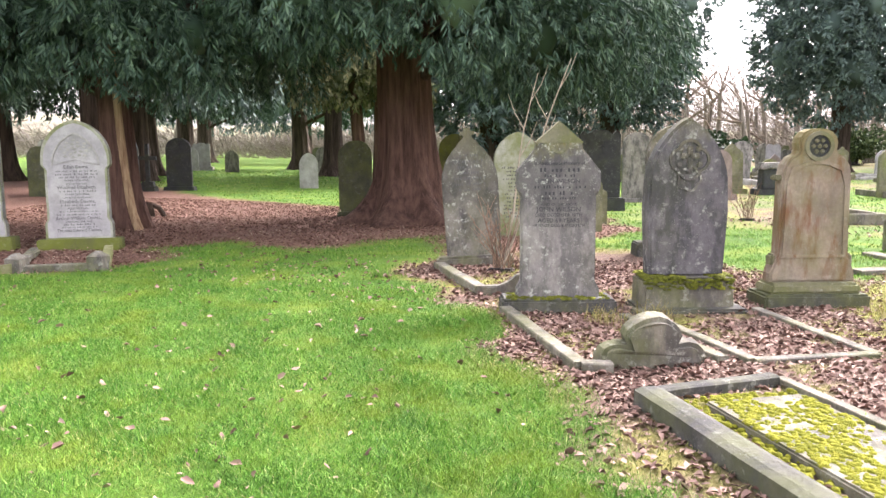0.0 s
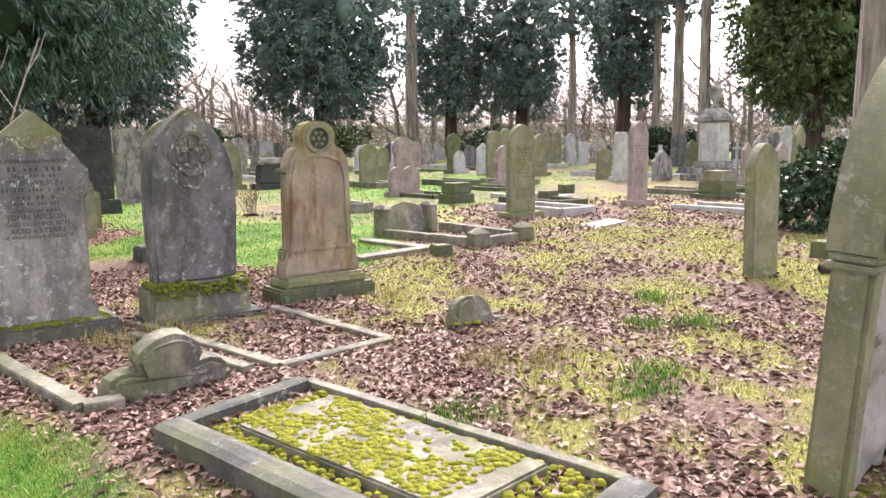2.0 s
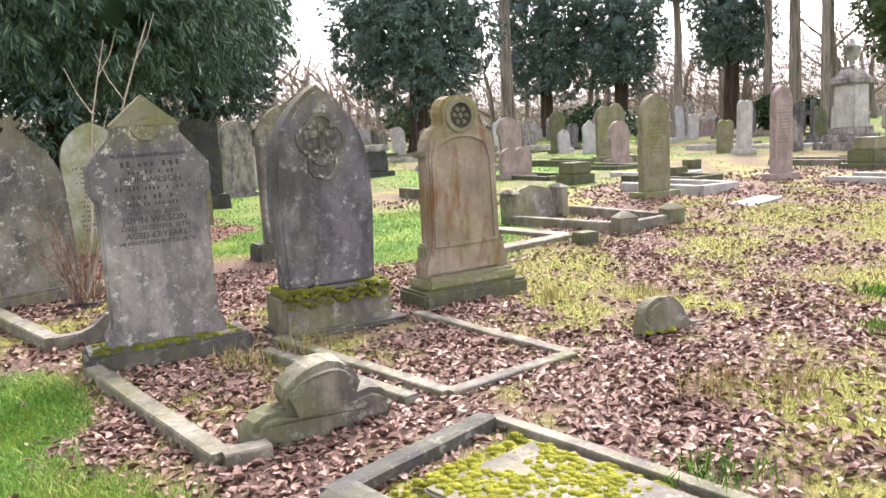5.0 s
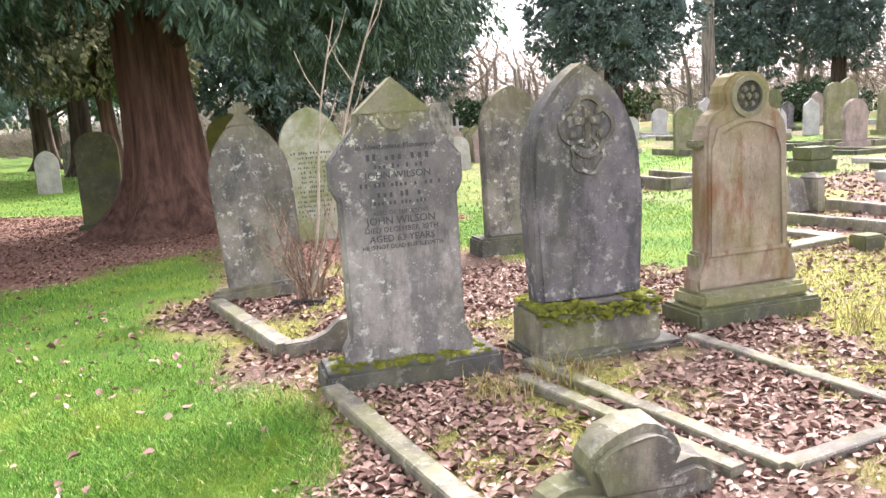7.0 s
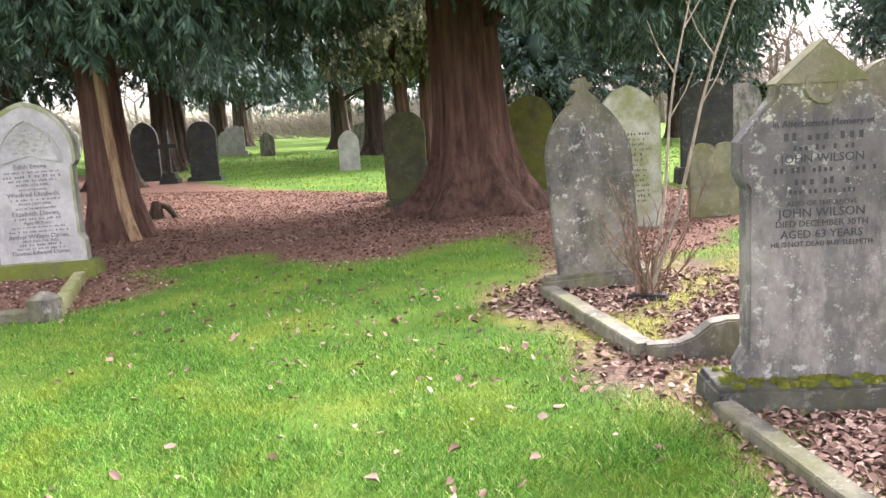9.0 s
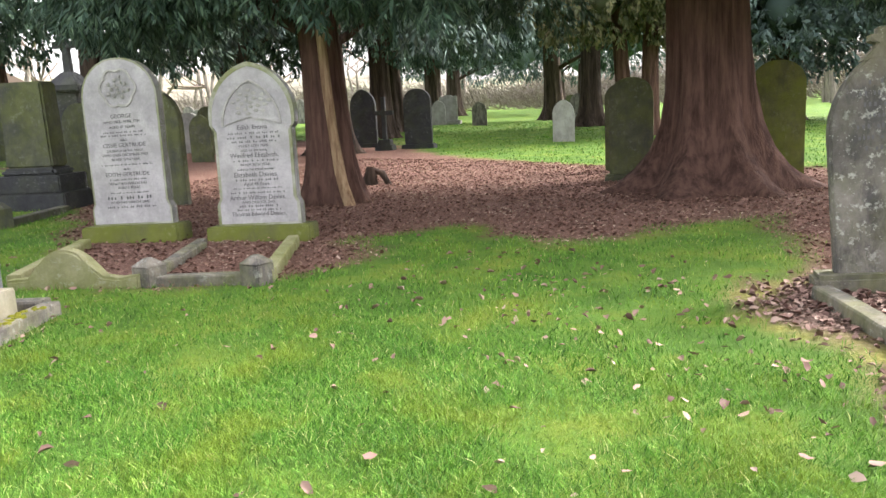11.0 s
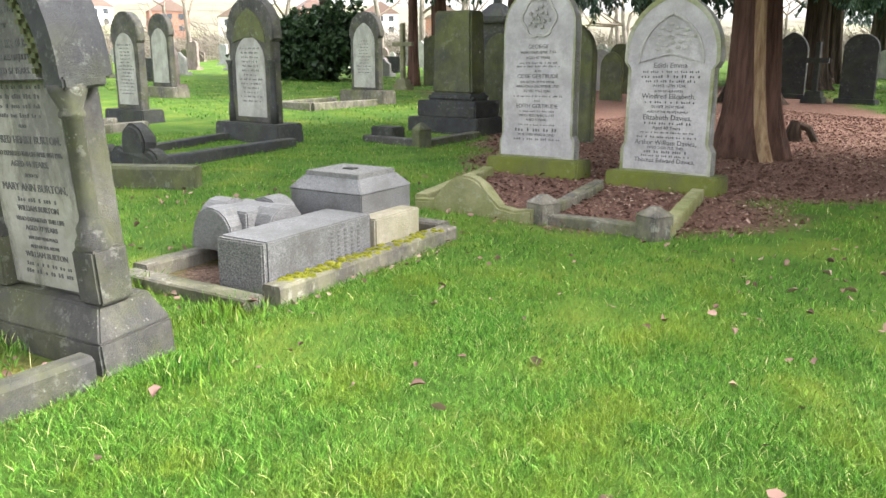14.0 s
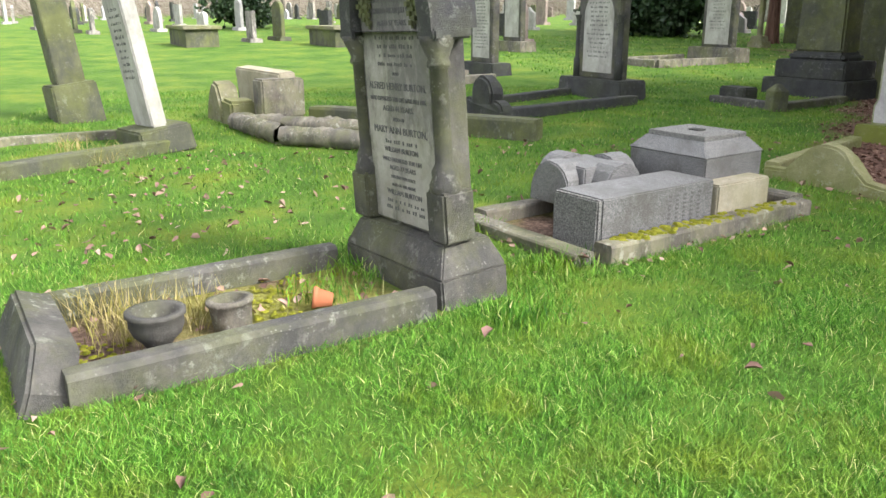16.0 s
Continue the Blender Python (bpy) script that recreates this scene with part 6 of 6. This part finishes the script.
twig_shrub(-0.72, 7.35, 7, 16, 1.0, 0.5, "leafless reddish shrub sprouting on a grave", ((0.35, 0.5, 2.35, 0.016), (0.75, 0.4, 2.5, 0.018)))
twig_shrub(3.1, 14.7, 9, 12, 0.9, 0.5, "leafless thin shrub in the grass")
fb = thing("fallen_branch", 7.35, 4.75, -35, "dark fallen branch on dead leaves", "branch")
part("branch", tubes("branch", [tube_arrays([(0, 0, 0.05), (0.4, 0.04, 0.06), (0.8, -0.02, 0.05), (1.3, 0.1, 0.07), (1.8, 0.05, 0.03)], [0.05, 0.05, 0.04, 0.03, 0.012], 8),
                                tube_arrays([(0.8, 0, 0.05), (1.1, 0.25, 0.09), (1.4, 0.4, 0.05)], [0.025, 0.018, 0.006], 6)]), M["dead"], fb)
sm = thing("tree_stump", -9.0, 13.0, 20, "low broken root stump on shed needles", "stump")
part("stump", tubes("stump", [tube_arrays([(0, 0, -0.05), (0, 0, 0.1), (0.03, 0, 0.3)], [0.16, 0.12, 0.08], 9), tube_arrays([(0.05, 0, 0.25), (0.2, 0.05, 0.2), (0.33, 0.05, -0.03)], [0.06, 0.06, 0.05], 7)]), M["darkbark"], sm)

# far woodland, ridge and houses
rs = np.random.RandomState(44)
n = 190000
az, dist = np.radians(np.where(rs.rand(n) < 0.65, rs.uniform(-25, 66, n), rs.uniform(-118, -25, n))), rs.uniform(76, 130, n)
x, y = dist * np.sin(az), dist * np.cos(az)
z = 0.017 * np.clip(-x - 6, 0, 36)
hgt = 1.6 + 9.0 * np.clip((np.degrees(az) + 20) / 20, 0, 1) + 2.6 * np.clip(0.5 + 0.5 * lumps(x, y, 0.12, 4), 0, 1)
start = z + hgt * rs.beta(1.1, 1.9, n)
way = rs.normal(0, 1, (n, 3)) * np.array([1, 1, 0.6]) + np.array([0, 0, 0.7])
way *= (rs.uniform(0.6, 2.4, n) / np.linalg.norm(way, axis=1))[:, None]
wx = rs.uniform(0.012, 0.034, n)
p = np.stack([x, y, start], -1)
side = np.stack([wx * np.cos(az), -wx * np.sin(az), wx], -1)
co = np.stack([p - side, p + side, p + way], 1).reshape(-1, 3)
th = tagged(new("far_thicket", raw_mesh("far_thicket", co, np.arange(n * 3).reshape(-1, 3))), "brown leafless winter thicket behind the graves", "thicket", kind="stuff")
th.data.materials.append(M["thicket"])
az = np.radians(np.linspace(-180, 180, 240))
rows = []
for d, base in ((170, 0), (260, 1), (420, 2)):
    west = np.exp(-((np.degrees(az) + 75) / 45) ** 2)
    hh = (3 if base else -2) + base * (2.5 + 8.5 * west) + 1.2 * lumps(d * np.sin(az), d * np.cos(az), 0.05, 3) * base
    rows.append(np.stack([d * np.sin(az), d * np.cos(az), hh], -1))
m = len(az)
q = [(r * m + i, r * m + i + 1, (r + 1) * m + i + 1, (r + 1) * m + i) for r in range(2) for i in range(m - 1)]
k = Mat("far_ridge", 1.0, 0.1)
ridge = tagged(new("backdrop", raw_mesh("backdrop", np.concatenate(rows), q, smooth=True)), "distant wooded rise", "hills", kind="structure")
ridge.data.materials.append(k.done(k.colours(k.noise(0.06, 6, 0.7), [(0.35, (0.12, 0.11, 0.085)), (0.5, (0.22, 0.2, 0.15)), (0.65, (0.2, 0.24, 0.12))])))
wallm = [Mat("far_brick", 0.9).done((0.34, 0.17, 0.12)), Mat("far_render", 0.9).done((0.65, 0.62, 0.56))]
roofm = Mat("far_roof", 0.9).done((0.2, 0.14, 0.12))
panem = Mat("far_pane", 0.2).done((0.06, 0.07, 0.08))
for i in range(9):
    a, d = radians(-58 - i * 4.6), 190 + 22 * (i % 3)
    hx, hy = d * math.sin(a), d * math.cos(a)
    hs = thing("house", hx, hy, math.degrees(-a) + 8 * (i % 3), "distant two-storey house with pitched roof", "house", "far houses", z=4.0 + 2.0 * (i % 3))
    part("wall", a_box(9, 7, 9, (0, 0, -4), 0), wallm[i % 2], hs)
    part("roof", prism([(-4.8, 5.0), (4.8, 5.0), (0, 8.0)], -3.7, 3.7, 0), roofm, hs)
    for wx2 in (-2.6, 0.0, 2.6):
        for wz in (0.6, 3.2):
            part("window", a_box(1.2, 0.1, 1.3, (wx2, -3.53, wz), 0), panem, hs)


# ---- ground cover ----
def blades(name, x, y, h, w, seed, mat, label, bend=0.9):
    rs = np.random.RandomState(seed)
    n = len(x)
    z = 0.017 * np.clip(-x - 6, 0, 36) + 0.010 * lumps(x, y, 1.3, 1) * (np.hypot(x, y) < 60) + 0.005 * lumps(x, y, 5, 2) * (np.hypot(x, y) < 40) - 0.004
    a, b = rs.uniform(0, 6.283, n), rs.uniform(0, 6.283, n)
    hh, ww = h * rs.uniform(0.5, 1.35, n), w * rs.uniform(0.7, 1.3, n)
    out = rs.uniform(0.1, 1.0, n) * bend * hh
    p = np.stack([x, y, z], -1)
    s = np.stack([np.cos(a) * ww, np.sin(a) * ww, np.zeros(n)], -1)
    d = np.stack([np.cos(b) * out, np.sin(b) * out, np.zeros(n)], -1)
    up = np.stack([np.zeros(n), np.zeros(n), hh], -1)
    co = np.stack([p, p + s + d * 0.3 + up * 0.5, p + d + up * 0.95, p - s + d * 0.3 + up * 0.5], 1).reshape(-1, 3)
    tris = np.arange(n)[:, None] * 4 + [[0, 1, 2, 3]]
    ob = tagged(new(name, raw_mesh(name, co, tris)), label, "grass", kind="stuff")
    ob.data.materials.append(M[mat])
    return ob


SLABS = [(-6.32, 4.16, 0.52, 0.97, 27), (1.68, 2.15, 0.34, 0.78, 25), (0.10, 5.27, 0.53, 0.2, 13), (-5.4, 2.6, 0.52, 0.24, 27)]


def clear_of(x, y):
    ok = np.ones(len(x), bool)
    for cx, cy, hw, hd, rz in SLABS:
        c, s = math.cos(radians(rz)), math.sin(radians(rz))
        u, v = (x - cx) * c + (y - cy) * s, -(x - cx) * s + (y - cy) * c
        ok &= ~((abs(u) < hw) & (abs(v) < hd))
    return ok


def scatter(n, x0, x1, y0, y1, seed, keep):
    rs = np.random.RandomState(seed)
    x, y = rs.uniform(x0, x1, n), rs.uniform(y0, y1, n)
    k2 = (keep(x, y) > rs.uniform(0, 1, n)) & clear_of(x, y)
    return x[k2], y[k2]


PLOTS = [PLOT_B, PLOT_G]


def lawn(x, y):
    litter, needles, mossy = zones(x, y)
    bare = np.clip(np.maximum(inside(PLOTS[0], x, y), inside(PLOTS[1], x, y)) / 0.1 + 0.5, 0, 1)
    tuft = np.clip(0.75 + 0.5 * lumps(x, y, 3.5, 21), 0.25, 1)
    return (1 - np.maximum(litter, needles)) * tuft * (1 - 0.85 * bare)


def close_lawn(x, y):
    return np.clip((6.6 - y) / 2.2, 0, 1) * np.clip((x + 6.4) / 2.0, 0, 1) * np.clip((1.4 - x) / 0.1, 0, 1) * (y > 0.2)


x, y = scatter(860000, -6.4, 1.4, 0.2, 6.6, 1, lambda x, y: lawn(x, y) * close_lawn(x, y))
blades("near_grass", x, y, 0.040 * (1 + 0.35 * lumps(x, y, 6, 41)), 0.0014, 2, "grass", "short bright green lawn grass", 1.5)
x, y = scatter(300000, -14, 4, -1.5, 13, 3, lambda x, y: lawn(x, y) * (1 - close_lawn(x, y)))
blades("lawn_grass", x, y, 0.044, 0.0028, 4, "grass", "green lawn grass between the graves", 1.0)
x, y = scatter(110000, -30, 22, 6, 40, 5, lambda x, y: lawn(x, y) * ~((x > -14) & (x < 4) & (y < 13)))
blades("far_grass", x, y, 0.055, 0.010, 6, "grass", "green grass between the far graves")
x, y = scatter(230000, -1, 12, 0, 11, 7, lambda x, y: zones(x, y)[2])
blades("mossy_grass", x, y, 0.034, 0.0032, 8, "mossgrass", "yellowish mossy grass among dead leaves", 1.4)


def clump_blades(name, spots, per, r, h, w, seed, mat, label, bend):
    rs = np.random.RandomState(seed)
    x = np.concatenate([rs.normal(cx, r, per) for cx, cy in spots])
    y = np.concatenate([rs.normal(cy, r, per) for cx, cy in spots])
    return blades(name, x, y, h, w, seed, mat, label, bend)


clump_blades("dry_tussocks", [(2.95, 5.45), (0.55, 4.75), (2.75, 3.1), (3.1, 2.95), (0.95, 4.95), (-4.75, 1.35), (-5.0, 1.15), (-4.9, 1.6), (-4.95, 1.35), (-8.7, 0.2), (-9.2, -0.2), (3.6, 5.2)], 130, 0.09, 0.16, 0.0022, 31, "drygrass", "dry straw-coloured grass tussocks", 0.8)
clump_blades("green_tussocks", [(4.3, 3.6), (4.7, 3.45), (3.3, 2.2), (3.6, 2.5), (5.0, 4.4), (-5.45, 3.4), (-5.35, 3.25), (-6.2, 3.0), (-5.5, 2.3), (-5.2, 2.15), (2.2, 2.3), (-4.7, 3.0)], 220, 0.1, 0.09, 0.003, 32, "grass", "lush green grass tussocks", 0.8)


def leaves(name, x, y, size, seed, mat, label, lift=0.012, upto=0.9):
    """Curled dead leaves: six-sided, folded along the rib."""
    rs = np.random.RandomState(seed)
    n = len(x)
    z = 0.017 * np.clip(-x - 6, 0, 36) + 0.010 * lumps(x, y, 1.3, 1) * (np.hypot(x, y) < 60) + 0.005 * lumps(x, y, 5, 2) * (np.hypot(x, y) < 40) + lift * rs.uniform(0.2, 1.6, n)
    s = size * rs.uniform(0.55, 1.35, n)
    shape = np.array([(-0.5, 0, 0), (-0.22, -0.27, 1), (0.2, -0.24, 1), (0.55, 0, 0.25), (0.2, 0.24, 1), (-0.22, 0.27, 1), (0, 0, 0)])
    fold = rs.uniform(-0.15, 0.45, n)
    loc = np.repeat(shape[None], n, 0)
    loc[:, :, 2] *= fold[:, None]
    loc += rs.normal(0, 0.05, loc.shape)
    loc *= s[:, None, None]
    a, t1, t2 = rs.uniform(0, 6.283, n), rs.normal(0, upto * 0.4, n), rs.normal(0, upto * 0.4, n)
    ca, sa = np.cos(a)[:, None], np.sin(a)[:, None]
    lx, ly, lz = loc[:, :, 0], loc[:, :, 1], loc[:, :, 2]
    ly, lz = ly * np.cos(t1)[:, None] - lz * np.sin(t1)[:, None], ly * np.sin(t1)[:, None] + lz * np.cos(t1)[:, None]
    lx, lz = lx * np.cos(t2)[:, None] - lz * np.sin(t2)[:, None], lx * np.sin(t2)[:, None] + lz * np.cos(t2)[:, None]
    co = np.stack([x[:, None] + lx * ca - ly * sa, y[:, None] + lx * sa + ly * ca, z[:, None] + lz], -1).reshape(-1, 3)
    i = np.arange(n)[:, None] * 7
    tris = np.concatenate([i + [[6, j, (j + 1) % 6]] for j in range(6)])
    ob = tagged(new(name, raw_mesh(name, co, tris)), label, "dead leaves", kind="stuff")
    ob.data.materials.append(M[mat])
    return ob


def drift(x, y):
    litter, needles, mossy = zones(x, y)
    return np.clip(litter - 0.8 * mossy, 0, 1) * np.clip(0.65 + 0.5 * lumps(x, y, 1.8, 14), 0.15, 1)


x, y = scatter(105000, -2, 6, 0.3, 8.5, 11, drift)
leaves("leaf_litter", x, y, 0.046, 12, "deadleaf", "drift of curled brown dead leaves", 0.012, 0.7)
x, y = scatter(60000, 1, 14, -2, 15, 13, lambda x, y: drift(x, y) * ~((x < 6) & (y > 0.3) & (y < 8.5)))
leaves("far_leaf_litter", x, y, 0.06, 14, "deadleaf", "dead leaves over the clearing")
x, y = scatter(4200, -9, 1.5, 0, 9, 15, lambda x, y: np.clip(0.35 + 0.5 * lumps(x, y, 1.1, 16), 0.05, 1) * (1 - zones(x, y)[0]))
leaves("fallen_leaves", x, y, 0.05, 16, "deadleaf", "scattered dead leaves on the lawn", 0.032)
x, y = scatter(900, -7.4, -4.0, 0.8, 5.6, 17, lambda x, y: np.maximum(inside(PLOTS[0], x, y) > 0, np.maximum(0.1, inside(PLOTS[1], x, y) > -0.2)))
leaves("plot_leaves", x, y, 0.05, 18, "deadleaf", "dead leaves in the kerbed plots", 0.03)
x, y = scatter(70000, -13, 1, 5.5, 18, 19, lambda x, y: zones(x, y)[1])
leaves("shed_needles", x, y, 0.038, 20, "needle", "shed russet needles and twigs under the trees", 0.01, 0.4)
x, y = scatter(2600, -5.7, -4.1, 0.8, 2.7, 21, lambda x, y: (inside(PLOTS[0], x, y) > 0.05) * np.clip(0.4 + 0.8 * lumps(x, y, 5, 23), 0, 1))
pmoss = tagged(new("plot_moss", clumps("plot_moss", [(a, b2, 0.012) for a, b2 in zip(x, y)], 0.011, 22, 0.35)), "moss on the overgrown plot", "moss", kind="stuff")
pmoss.data.materials.append(M["moss"])
